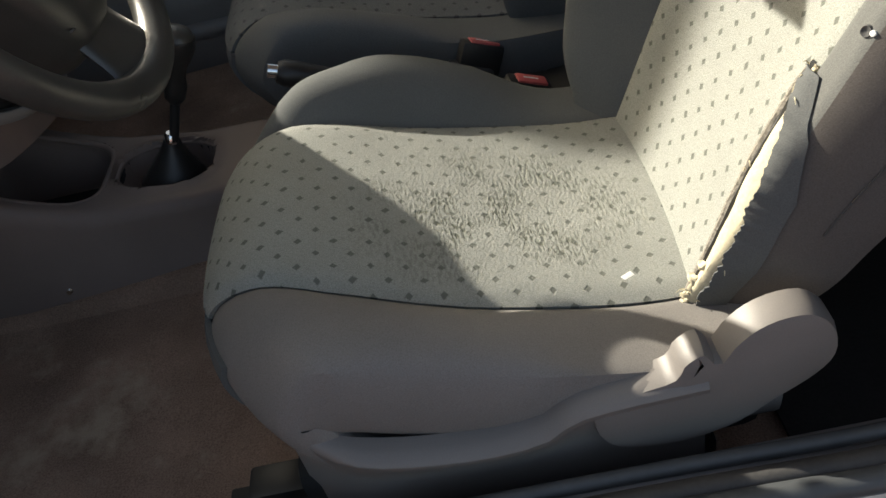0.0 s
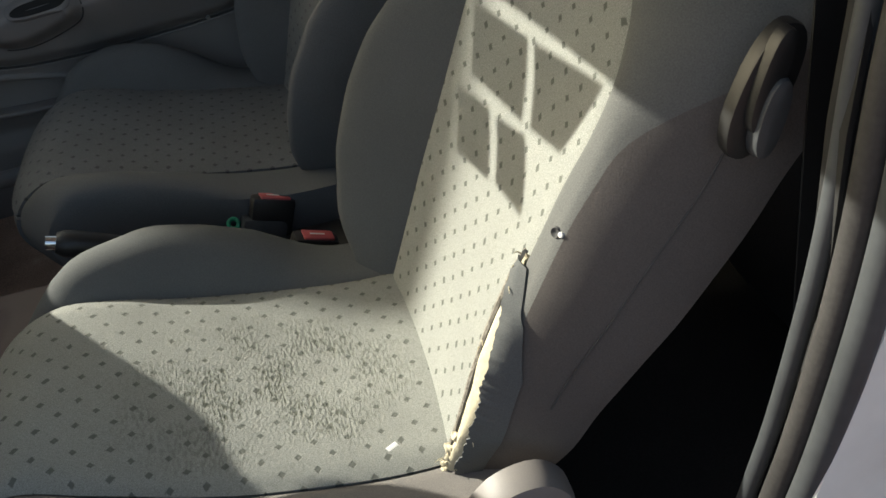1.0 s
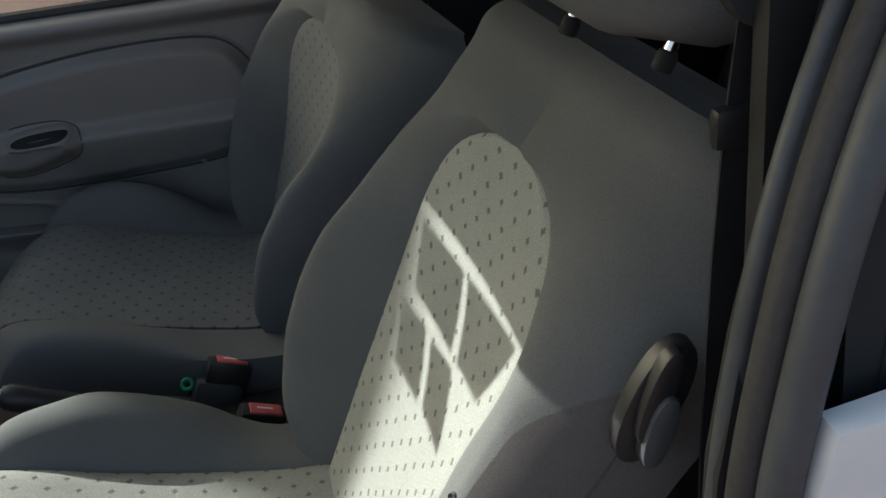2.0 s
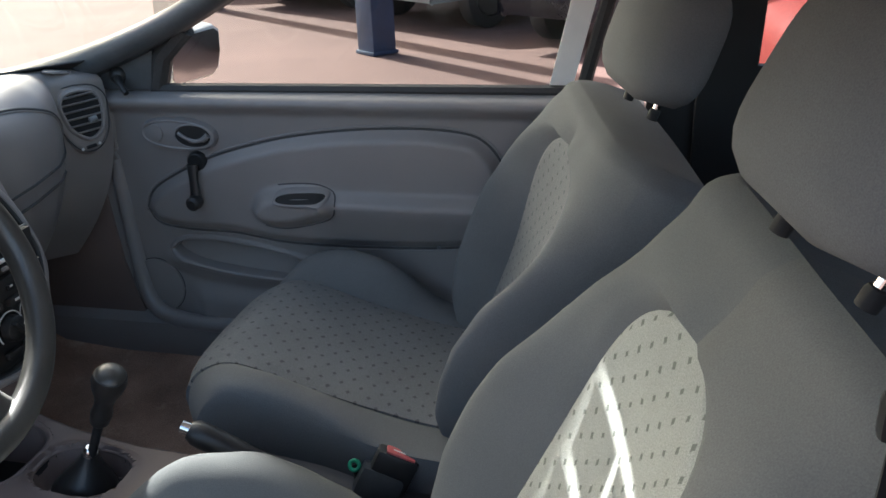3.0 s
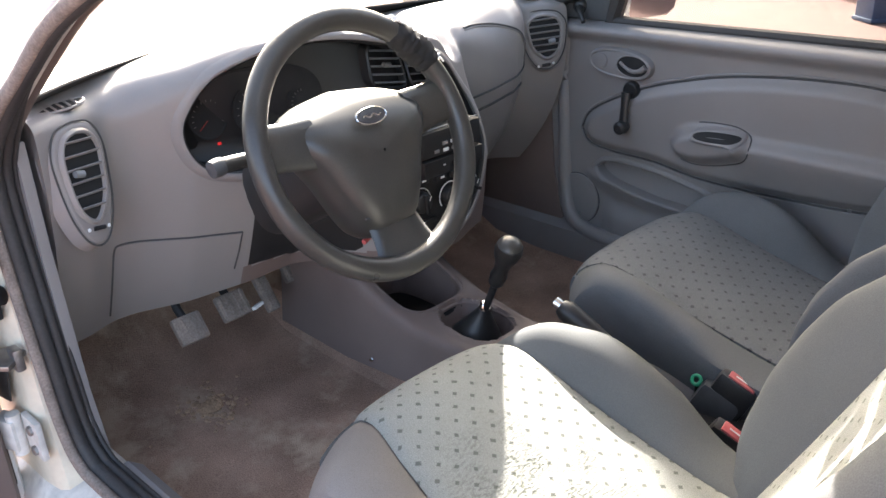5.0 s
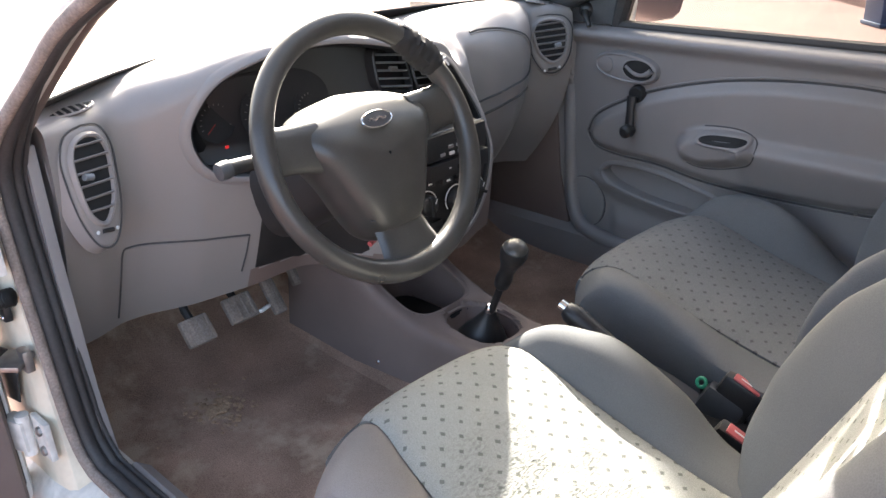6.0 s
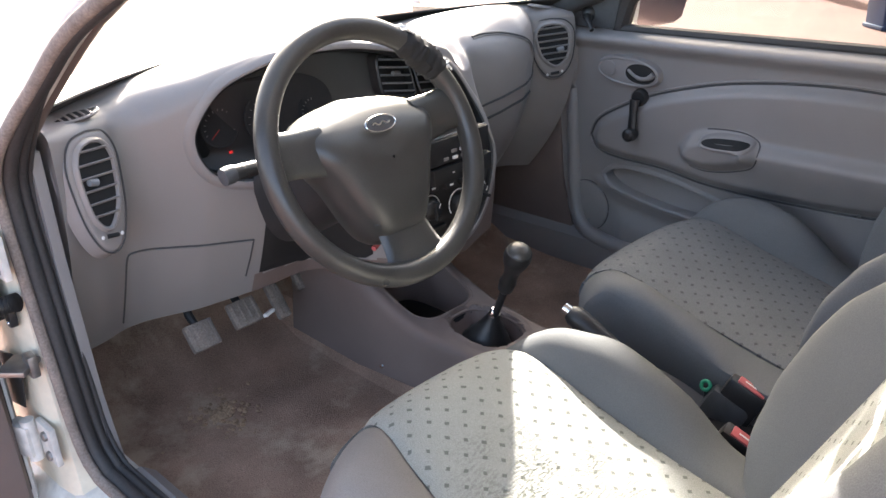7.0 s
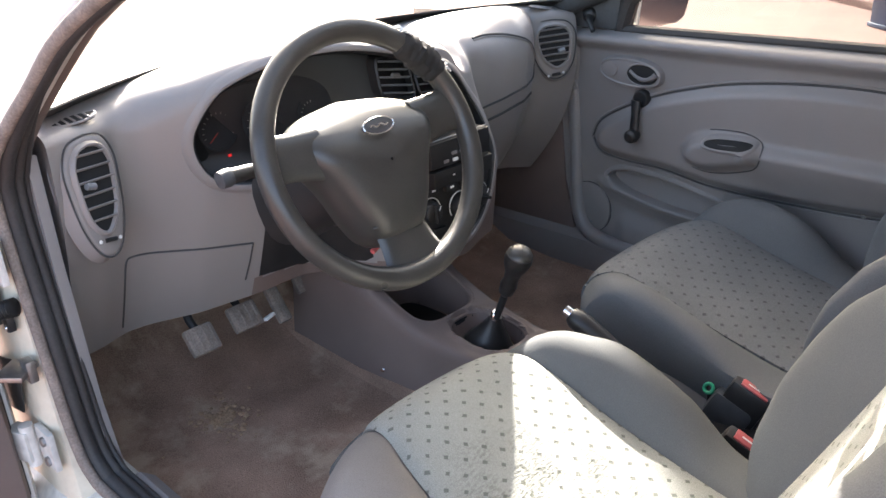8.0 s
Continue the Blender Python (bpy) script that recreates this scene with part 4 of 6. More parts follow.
    # switches under the vents
    for k, cy in enumerate((-0.045, -0.008, 0.03, 0.068)):
        c = tuple(dash_pt(cy, 0.862 - 0.15 * cy, -0.068))
        part("switch", lathe([(0.016, -0.02), (0.016, 0.010), (0.013, 0.015), (0.0, 0.016)], c, (1, 0, 0.25), 20) if k < 2 else box(c, (0.03, 0.032, 0.022), 0.004), TRIM if k < 2 else BLACK, root, "dark round push switch" if k < 2 else "black push switch")
    rs = [(0.150 + a, 0.848 + b) for a, b in oval(0, 0, 0.022, 0.032, 32, 2.4, 0.35)]
    part("rocker_switch", lip(rs, [(-0.003, -0.02), (-0.002, 0.0), (0.001, 0.002), (0.004, 0.0), (0.006, -0.004)], lambda a, b, h: dash_pt(a, b, h - 0.022)), GREYJAMB, root, "oval rocker switch with pale rim")
    part("rocker_key", plate(offset_loop(rs, 0.004), lambda a, b, h: dash_pt(a, b, h - 0.030), 0.008, 0.003), BLACK, root)
    # radio
    front = lambda y, z, h=0.0: dash_pt(y, z, h - 0.006)
    rad = part("radio", box(tuple(front(0.062, 0.782, -0.022)), (0.05, 0.170, 0.052), 0.003), BLACK, root, "black car radio")
    part("radio_slot", box(tuple(front(0.055, 0.795, 0.0045)), (0.002, 0.11, 0.010), 0.0005), MATBLACK, rad)
    part("radio_trim", box(tuple(front(0.062, 0.8115, 0.0045)), (0.003, 0.166, 0.0022), 0.0005), GREYJAMB, rad, "pale trim line")
    for r in range(2):
        for k in range(7):
            part("radio_button", box(tuple(front(-0.004 + 0.0225 * k, 0.779 - 0.013 * r, 0.005)), (0.004, 0.014, 0.007), 0.0015), TRIM if (k + r) % 3 else WORDING, rad, "small button")
    tray = part("clock_panel", box(tuple(front(0.062, 0.735, -0.022)), (0.05, 0.170, 0.034), 0.003), BLACK, root, "black panel with small buttons")
    for k in range(5):
        part("panel_button", box(tuple(front(0.002 + 0.03 * k, 0.735, 0.0045)), (0.004, 0.018, 0.010), 0.002), MATBLACK, tray)
        part("button_mark", box(tuple(front(0.002 + 0.03 * k, 0.737, 0.0068)), (0.0008, 0.006, 0.003), 0), WORDING, tray, "white symbol")
    # heater controls: three dials with pale scales
    heat = part("heater_panel", plate(oval(0.045, 0.660, 0.108, 0.060, 36, 3.5), lambda a, b, h: dash_pt(a, b, h - 0.010), 0.008, 0.003), BLACK, root, "black heater control panel")
    for k, cy in enumerate((-0.022, 0.045, 0.112)):
        c = dash_pt(cy, 0.668, 0.0)
        part("dial", lathe([(0.023, 0), (0.021, 0.014), (0.017, 0.017), (0.0, 0.017)], tuple(c), (1, 0, 0.05), 22), BLACK, heat, "black rotary heater dial")
        part("dial_grip", box((c.x + 0.018, c.y, c.z), (0.012, 0.007, 0.040), 0.002, (30 * (k - 1) + 35, 0, 0)), MATBLACK, heat)
        part("dial_pointer", box((c.x + 0.0245, c.y + 0.006, c.z + 0.012), (0.0008, 0.002, 0.010), 0, (-30, 0, 0)), WORDING, heat, "white pointer")
        ring = [(c.x + 0.0005, c.y + 0.029 * math.cos(w), c.z + 0.029 * math.sin(w)) for w in np.linspace(-0.6, math.pi + 0.6, 26)]
        part("dial_scale", tube(ring, 0.0013, 6), WORDING, heat, "pale printed scale")
    for k in range(4):
        part("heater_switch", box(tuple(dash_pt(-0.018 + 0.040 * k, 0.712, 0.0)), (0.012, 0.030, 0.013), 0.003), BLACK, heat)
        part("switch_mark", box(tuple(dash_pt(-0.018 + 0.040 * k, 0.714, 0.0065)), (0.0008, 0.010, 0.004), 0), WORDING, heat, "white symbol")
    for k in range(3):
        part("heater_switch", box(tuple(dash_pt(0.0 + 0.045 * k, 0.622, 0.0)), (0.010, 0.034, 0.012), 0.003), BLACK, heat)
    # instrument cluster
    cl = part("instrument_panel", plate(oval(-0.272, 0.885, 0.135, 0.080, 40, 2.8), lambda a, b, h: dash_pt(a, b, h - 0.088), 0.006, 0.002), MATBLACK, root, "dark instrument cluster with unlit dials")
    for cy, r in ((-0.352, 0.040), (-0.265, 0.050), (-0.178, 0.032)):
        c = dash_pt(cy, 0.885, -0.079)
        part("gauge", lathe([(r, 0), (r, 0.002), (r - 0.003, 0.002), (r - 0.004, 0.001), (0, 0.001)], tuple(c), (1, 0, 0.2), 30), MATBLACK, cl, "black round gauge")
        ticks = None
        for w in np.linspace(-0.7, math.pi + 0.7, 15):
            ticks = box((c.x + 0.0035, c.y + (r - 0.009) * math.cos(w), c.z + (r - 0.009) * math.sin(w)), (0.001, 0.004, 0.0011), 0, (math.degrees(w), 0, 0), bm=ticks)
        part("gauge_ticks", ticks, SEATPLASTIC, cl, "dim gauge ticks")
        part("needle", box((c.x + 0.005, c.y - 0.3 * r, c.z - 0.3 * r), (0.002, r * 0.6, 0.0012), 0.0005, (40, 0, 0)), NEEDLE_GLOW, cl, "thin red needle")
    for cy, cz, m in ((-0.250, 0.836, WARN), (-0.236, 0.836, WARN), (-0.335, 0.832, WARN)):
        part("warning_lamp", box(tuple(dash_pt(cy, cz, -0.078)), (0.003, 0.007, 0.005), 0.001), m, cl, "dimly lit red warning lamp")
    # seams: glove box, fuse lid, pad line
    def groove(nm, line, lab, r=0.0022, loop=False):
        part(nm, tube([tuple(dash_pt(a, b, 0.0012)) for a, b in line], r, 6, loop=loop), SEAM, root, lab)
        part(nm + "_edge", tube([tuple(dash_pt(a, b - 0.0040, 0.0010)) for a, b in line], r * 0.7, 6, loop=loop), DASH, root, "worn pale edge of the seam")
    lid = spline([(-0.332, 0.662), (-0.40, 0.671), (-0.48, 0.679), (-0.53, 0.682), (-0.545, 0.672), (-0.549, 0.62), (-0.552, 0.520)], 40)
    groove("fuse_lid_seam", lid, "dark gap round the fuse box lid", 0.0019)
    groove("fuse_lid_seam", [(-0.332, 0.662), (-0.334, 0.62), (-0.338, 0.575)], "dark gap round the fuse box lid", 0.0016)
    groove("glovebox_seam", spline([(0.245, 0.745), (0.34, 0.762), (0.44, 0.775), (0.505, 0.780), (0.53, 0.770), (0.538, 0.735), (0.535, 0.66), (0.52, 0.60)], 36), "dark gap round the glove box lid", 0.0032)
    groove("pad_seam", spline([(0.245, 0.788), (0.34, 0.800), (0.44, 0.812), (0.50, 0.820), (0.522, 0.838), (0.515, 0.868), (0.47, 0.915), (0.40, 0.942), (0.33, 0.952), (0.28, 0.952)], 48), "seam round the passenger pad", 0.0026)
    # black column shroud panel
    rows = [[tuple(dash_pt(a, b, 0.004 if 0 < i < 12 and 0 < j < 9 else -0.004)) for j, a in enumerate(np.linspace(-0.325, -0.105, 10))] for i, b in enumerate(np.linspace(0.565, 0.786, 13))]
    part("column_panel", sheet(rows), BLACK, root, "black panel below the steering column")
    return root


make_dashboard()


# ---- steering wheel and column ----
def make_wheel():
    C, t, size = Vector((-0.046, -0.335, 0.913)), radians(23.5), 1.045
    n = Vector((math.cos(t), 0, math.sin(t)))
    up = Vector((-math.sin(t), 0, math.cos(t)))
    sd = Vector((0, 1, 0))
    root = thing("steering_wheel", C, "worn dark grey steering wheel, rim chewed at the upper spoke", "steering wheel")
    at = lambda a, b, h=0.0: C + (sd * a + up * b + n * h) * size
    ring = [tuple(at(0.180 * math.sin(w), 0.180 * math.cos(w), 0.0)) for w in np.linspace(0, 2 * math.pi, 73)[:-1]]
    rad = [0.0168 + 0.0018 * max(0, math.cos(2 * w)) for w in np.linspace(0, 2 * math.pi, 73)[:-1]]
    part("rim", tube(ring, rad, 16, loop=True, flat=1.08, up=n), WHEEL, root, "dark grey moulded rim, shiny from use")
    # the pad: broad shield
    sh = spline([(0.0, 0.085), (0.075, 0.072), (0.112, 0.045), (0.108, 0.012), (0.085, -0.03), (0.062, -0.085), (0.038, -0.118), (0.0, -0.124), (-0.038, -0.118), (-0.062, -0.085), (-0.085, -0.03), (-0.108, 0.012), (-0.112, 0.045), (-0.075, 0.072), (0.0, 0.085)], 64)[:-1]
    rows = []
    for k, h in ((0.98, -0.06), (1.04, -0.042), (1.06, -0.025), (1.045, -0.008), (0.99, 0.006), (0.90, 0.016), (0.75, 0.022), (0.5, 0.0255), (0.25, 0.0268), (0.02, 0.027)):
        rows.append([tuple(at(a * k, (b + 0.015) * k - 0.015, h - (0.01 * max(0.0, -b / 0.12) ** 1.5 + 0.040 * max(0.0, b / 0.085) ** 2) * k * k)) for a, b in sh])
    part("pad", clean(sheet(rows, loop_v=True)), WHEEL, root, "smooth dark grey centre pad, top edge gleaming")
    for s in (-1, 1):
        def spoke(wd, s=s):
            rws = []
            for k in np.linspace(0, 1, 9):
                a = s * (0.085 + 0.092 * k)
                b = 0.022 + 0.012 * k
                w = 0.038 - 0.010 * k + 0.014 * k ** 6
                rws.append([tuple(at(a, b + w * math.cos(q) , -0.006 + (0.014 - 0.003 * k) * math.sin(q))) for q in np.linspace(0, 2 * math.pi, 19)[:-1]])
            return sheet(rws, loop_v=True)
        part("spoke", spoke(0), WHEEL, root, "dark grey side spoke")
    rws = []
    for k in np.linspace(0, 1, 9):
        b = -0.10 - 0.078 * k
        w = 0.044 + 0.012 * k + 0.022 * k ** 6
        rws.append([tuple(at(0.010 * k + w * math.cos(q), b, -0.012 + 0.008 * k + 0.012 * math.sin(q))) for q in np.linspace(0, 2 * math.pi, 19)[:-1]])
    part("spoke", sheet(rws, loop_v=True), WHEEL, root, "dark grey lower spoke")
    em = part("emblem", plate(oval(0.0, 0.035, 0.028, 0.0125, 32), lambda a, b, h: at(a, b, 0.0195 - 0.20 * (b - 0.035) + h), 0.004, 0.0015), SILVERBLUE, root, "small dark oval badge with pale ring")
    part("emblem_ring", tube([tuple(at(a, b, 0.0238 - 0.20 * (b - 0.035))) for a, b in oval(0.0, 0.035, 0.027, 0.0118, 32)], 0.0013, 6, loop=True), CHROME, em)
    part("emblem_bar", tube([tuple(at(a, 0.035 + 0.002 * math.sin(a * 400), 0.0238)) for a in np.linspace(-0.016, 0.016, 12)], 0.0018, 6), CHROME, em)
    part("pad_seam", tube([tuple(at(a, -0.098 - 0.006 * math.cos(a * 30), 0.004)) for a in np.linspace(-0.055, 0.055, 9)], 0.0014, 6), SEAM, root, "thin dark seam")
    # chewed patch on the rim with torn foam
    rnd = random.Random(4)
    rows = []
    for w in np.linspace(radians(36), radians(62), 26):
        row = []
        for q in np.linspace(0, 2 * math.pi, 17)[:-1]:
            e = math.sin((w - radians(36)) / radians(26) * math.pi)
            r = 0.0165 + (0.006 + 0.006 * noise.noise(Vector((w * 14, math.cos(q) * 2, math.sin(q) * 2)))) * e ** 0.35 + 0.003 * noise.noise(Vector((w * 50, math.cos(q) * 5, math.sin(q) * 5)))
            row.append(tuple(at((0.180 + r * math.cos(q)) * math.sin(w), (0.180 + r * math.cos(q)) * math.cos(w), r * math.sin(q))))
        rows.append(row)
    part("chewed_foam", sheet(rows, loop_v=True), MATBLACK, root, "ragged black torn rim covering")
    bm = None
    for k in range(34):
        w = rnd.choice((radians(35) + rnd.uniform(-0.04, 0.06), rnd.uniform(radians(36), radians(66))))
        q = rnd.uniform(-0.5, 1.2)
        p = at((0.180 + 0.020 * math.cos(q)) * math.sin(w), (0.180 + 0.020 * math.cos(q)) * math.cos(w), 0.020 * math.sin(q))
        d = Vector((rnd.uniform(-1, 1), rnd.uniform(-1, 1), rnd.uniform(-0.4, 1))) * 0.006
        bm = tube([tuple(p - d), tuple(p + d * 0.3 + Vector((0, 0, 0.002))), tuple(p + d)], [0.0012, 0.0022, 0.0006], 5, bm=bm)
    part("torn_edge", bm, WORDING, root, "pale torn edge")
    # column and stalks
    col = thing("steering_column", at(0, 0, -0.1), "black steering column shroud with stalks and an ignition key tag", "steering column")
    rws = []
    for k in np.linspace(0, 1, 8):
        h = -0.035 - 0.22 * k
        rws.append([tuple(at(a, b, h)) for a, b in oval(0, -0.012 - 0.01 * k, 0.060 + 0.01 * k, 0.058 + 0.012 * k, 24, 3)])
    part("shroud", sheet(rws, loop_v=True), BLACK, col, "black plastic shroud")
    part("stalk", tube([tuple(at(-0.05, 0.02, -0.075)), tuple(at(-0.11, 0.028, -0.07)), tuple(at(-0.165, 0.032, -0.066)), tuple(at(-0.200, 0.033, -0.064))], [0.007, 0.008, 0.011, 0.0115], 12), BLACK, col, "black indicator stalk")
    part("stalk_end", lathe([(0.0125, -0.002), (0.0135, 0.004), (0.0125, 0.016), (0.0, 0.018)], tuple(at(-0.198, 0.033, -0.064)), at(-1, -0.1, 0) - C, 18), SEALGREY, col, "grey stalk end")
    part("stalk", tube([tuple(at(0.05, 0.005, -0.075)), tuple(at(0.11, 0.022, -0.065)), tuple(at(0.15, 0.035, -0.058))], [0.006, 0.007, 0.009], 12), BLACK, col, "black wiper stalk")
    part("stalk_end", box(tuple(at(0.155, 0.036, -0.056)), (0.016, 0.022, 0.016), 0.005), WORDING, col, "pale stalk tip")
    part("ignition_lock", lathe([(0.018, 0), (0.018, 0.02), (0.015, 0.026), (0, 0.026)], tuple(at(0.062, -0.055, -0.11)), (0.6, 0.8, 0.1), 18), BLACK, col, "black ignition lock")
    part("key_tag", plate([(0.0, 0.0), (0.030, -0.012), (0.012, 0.030)], lambda a, b, h: at(0.030 + a, -0.150 + b, -0.055 + h), 0.003, 0.001), BLUE, col, "pale blue paper key tag")
    part("red_lever", tube([tuple(at(-0.010, -0.135, -0.08)), tuple(at(0.035, -0.118, -0.085))], 0.0045, 8), RED, col, "red lever below the column")
    return root


make_wheel()


# ---- passenger door ----
def rim_distance(poly, a, b):
    """Signed distance of a point to a closed outline, positive inside."""
    p = np.asarray(poly)
    q = np.roll(p, -1, axis=0)
    d = q - p
    t = np.clip(((a - p[:, 0]) * d[:, 0] + (b - p[:, 1]) * d[:, 1]) / ((d ** 2).sum(1) + 1e-12), 0, 1)
    dist = np.hypot(p[:, 0] + t * d[:, 0] - a, p[:, 1] + t * d[:, 1] - b).min()
    cross = ((p[:, 1] > b) != (q[:, 1] > b)) & (a < (q[:, 0] - p[:, 0]) * (b - p[:, 1]) / (q[:, 1] - p[:, 1] + 1e-12) + p[:, 0])
    return dist if cross.sum() % 2 else -dist


DOOR_X, DOOR_Z = -0.036, -0.010
INSERT = spline([(-0.342, 0.650), (-0.31, 0.70), (-0.183, 0.766), (-0.06, 0.805), (0.06, 0.830), (0.22, 0.846), (0.38, 0.845), (0.46, 0.820), (0.505, 0.74), (0.50, 0.64), (0.42, 0.592), (0.20, 0.578), (0.0, 0.580), (-0.13, 0.598), (-0.25, 0.602), (-0.32, 0.615), (-0.342, 0.650)], 120)[:-1]
POCKET = spline([(-0.300, 0.548), (-0.27, 0.570), (-0.20, 0.576), (-0.10, 0.566), (-0.02, 0.550), (0.07, 0.528), (0.13, 0.508), (0.06, 0.488), (-0.06, 0.490), (-0.16, 0.500), (-0.24, 0.516), (-0.285, 0.532), (-0.300, 0.548)], 80)[:-1]
PULL = spline([(-0.065, 0.668), (-0.045, 0.695), (0.0, 0.712), (0.08, 0.716), (0.118, 0.700), (0.115, 0.668), (0.07, 0.645), (0.0, 0.632), (-0.05, 0.642), (-0.065, 0.668)], 60)[:-1]


def door_y(x, z, pocket=True):
    """Inner face of the passenger door."""
    y = 0.690
    x, z = x - DOOR_X, z - DOOR_Z
    i = rim_distance(INSERT, x, z)
    y -= 0.022 * float(smooth01((i + 0.004) / 0.030))
    q = rim_distance(PULL, x, z)
    y -= 0.040 * float(smooth01((q + 0.014) / 0.036))
    led = float(smooth01((0.714 - z) / 0.03)) * float(smooth01((z - 0.585) / 0.11)) * float(smooth01((x - 0.07) / 0.06))
    y -= 0.030 * led
    y -= 0.025 * float(smooth01((z - 0.87) / 0.03)) * (1 - float(smooth01((z - 0.905) / 0.025)))
    y += 0.03 * float(smooth01((z - 0.912) / 0.02))
    p = rim_distance(POCKET, x, z)
    y -= 0.016 * float(smooth01((p + 0.05) / 0.045)) * float(smooth01((0.545 - z) / 0.03))
    y -= 0.016 * float(smooth01((0.47 - z) / 0.06)) * float(smooth01((x + 0.28) / 0.05))
    if pocket and p > 0.001:
        y += 0.045
    return y


def make_door():
    root = thing("passenger_door", (0.1, 0.72, 0.35), "closed car door with moulded grey trim, window crank and map pocket", "car door")
    xs = np.linspace(-0.520, 0.74, 200)
    zs = np.linspace(0.335, 0.922, 110)
    rows = [[(x, door_y(x, z, False), z) for z in zs] for x in xs]
    mark = np.array([[rim_distance(POCKET, x - DOOR_X, z - DOOR_Z) for z in (zs[:-1] + zs[1:]) / 2] for x in (xs[:-1] + xs[1:]) / 2])
    part("door_trim", clean(sheet(rows, keep=mark <= 0.001)), TRIM, root, "moulded grey vinyl door trim")
    face = lambda a, b, h=0.0: Vector((a + DOOR_X, door_y(a + DOOR_X, b + DOOR_Z, False) - h, b + DOOR_Z))
    part("pocket_lip", lip(POCKET, [(-0.011, -0.002), (-0.009, 0.002), (-0.005, 0.0045), (0.0, 0.005), (0.003, 0.003), (0.0045, -0.002), (0.005, -0.03)], face), TRIM, root, "smooth rounded map pocket lip")
    part("pocket_back", plate(offset_loop(POCKET, -0.002), lambda a, b, h: face(a, b, h - 0.034), 0.004, 0), TRIM, root, "inside of the map pocket")
    part("door_skin", box((0.12, 0.745, 0.58), (1.24, 0.05, 0.63), 0.01), PAINT, root, "white painted outer door skin")
    at = lambda a, b, h=0.0: Vector((a + DOOR_X, 0.690 - h, b + DOOR_Z))
    on = lambda a, b, h=0.0: Vector((a + DOOR_X, door_y(a + DOOR_X, b + DOOR_Z) - h, b + DOOR_Z))
    # release handle in its oval plate
    pl = part("handle_plate", plate(oval(-0.235, 0.828, 0.088, 0.034, 40, 2.3, -0.06), at, 0.012, 0.005), TRIM, root, "grey oval handle plate")
    part("plate_rim", lip(oval(-0.235, 0.828, 0.088, 0.034, 48, 2.3, -0.06), [(-0.005, -0.001), (-0.003, 0.006), (0.0, 0.0135), (0.003, 0.0145), (0.006, 0.012)], at), TRIM, pl, "raised rim")
    part("handle_cavity", plate(oval(-0.198, 0.826, 0.043, 0.025, 32, 2.1, -0.05), lambda a, b, h: at(a, b, 0.0121 + h), 0.0012, 0), MATBLACK, pl, "dark handle recess")
    part("cavity_rim", tube([tuple(at(a, b, 0.0125)) for a, b in oval(-0.198, 0.826, 0.044, 0.026, 32, 2.1, -0.05)], 0.0022, 8, loop=True), TRIM, pl)
    part("release_lever", tube([tuple(at(*p, 0.015)) for p in spline([(-0.232, 0.834), (-0.215, 0.822), (-0.195, 0.815), (-0.172, 0.820), (-0.160, 0.830)], 14)], [0.004] * 5 + [0.005] * 5 + [0.007] * 4, 10), TRIM, pl, "grey release lever")
    part("lock_button", plate(oval(-0.290, 0.832, 0.020, 0.020, 24), lambda a, b, h: at(a, b, 0.0105 + h), 0.005, 0.002), TRIM, pl, "round lock button")
    # window crank
    cr = part("window_crank", lathe([(0.024, 0), (0.022, 0.016), (0.018, 0.020), (0, 0.020)], tuple(on(-0.200, 0.766, -0.004)), (0, -1, 0), 22), BLACK, root, "black window crank")
    part("crank_arm", tube([tuple(at(-0.200, 0.766, 0.030)), tuple(at(-0.199, 0.73, 0.036)), tuple(at(-0.198, 0.690, 0.040))], [0.014, 0.011, 0.013], 12, flat=0.6, up=(0, 1, 0)), BLACK, cr)
    part("crank_knob", lathe([(0.014, -0.004), (0.017, 0.006), (0.016, 0.024), (0.010, 0.030), (0, 0.031)], tuple(at(-0.198, 0.682, 0.036)), (0, -1, 0), 20), BLACK, cr, "round black crank knob")
    # pull: slot laid flush on a moulded bulge, its inner shade painted black
    slot = oval(0.056, 0.703, 0.058, 0.0125, 40, 2.4, 0.05)
    part("pull_slot", lip(slot, [(0.002, 0.002), (0.0045, 0.0018), (0.008, 0.0018), (0.0118, 0.0018)], face), MATBLACK, root, "pull slot, black for the shade inside")
    part("pull_lip", lip(slot, [(-0.0075, -0.002), (-0.006, 0.002), (-0.003, 0.005), (0.0, 0.0055), (0.002, 0.004), (0.0028, 0.001)], face), TRIM, root, "rounded lip of the pull")
    part("pull_groove", tube([tuple(face(a, b, 0.0004)) for a, b in offset_loop(PULL, -0.012)[12:-6]], 0.0016, 6), SEAM, root, "dark line round the pull")
    part("insert_piping", tube([tuple(face(a, b, -0.0002)) for a, b in offset_loop(INSERT, -0.003)], 0.0030, 6, loop=True), SEAM, root, "dark groove round the padded insert")
    part("insert_bead", tube([tuple(face(a, b, 0.0003)) for a, b in offset_loop(INSERT, -0.0085)], 0.0028, 8, loop=True), TRIM, root, "raised bead round the padded insert")
    # speaker grille
    sp = part("speaker_grille", plate(oval(-0.352, 0.446, 0.066, 0.070, 40), at, 0.006, 0.003), TRIM, root, "round grey speaker grille")
    part("grille_groove", tube([tuple(at(a, b, 0.0005)) for a, b in oval(-0.352, 0.446, 0.067, 0.071, 40)], 0.0014, 6, loop=True), SEAM, sp)
    part("grille_clip", lathe([(0.004, 0), (0.003, 0.002), (0, 0.002)], tuple(at(-0.345, 0.405, 0.006)), (0, -1, 0), 10), GREYJAMB, sp)
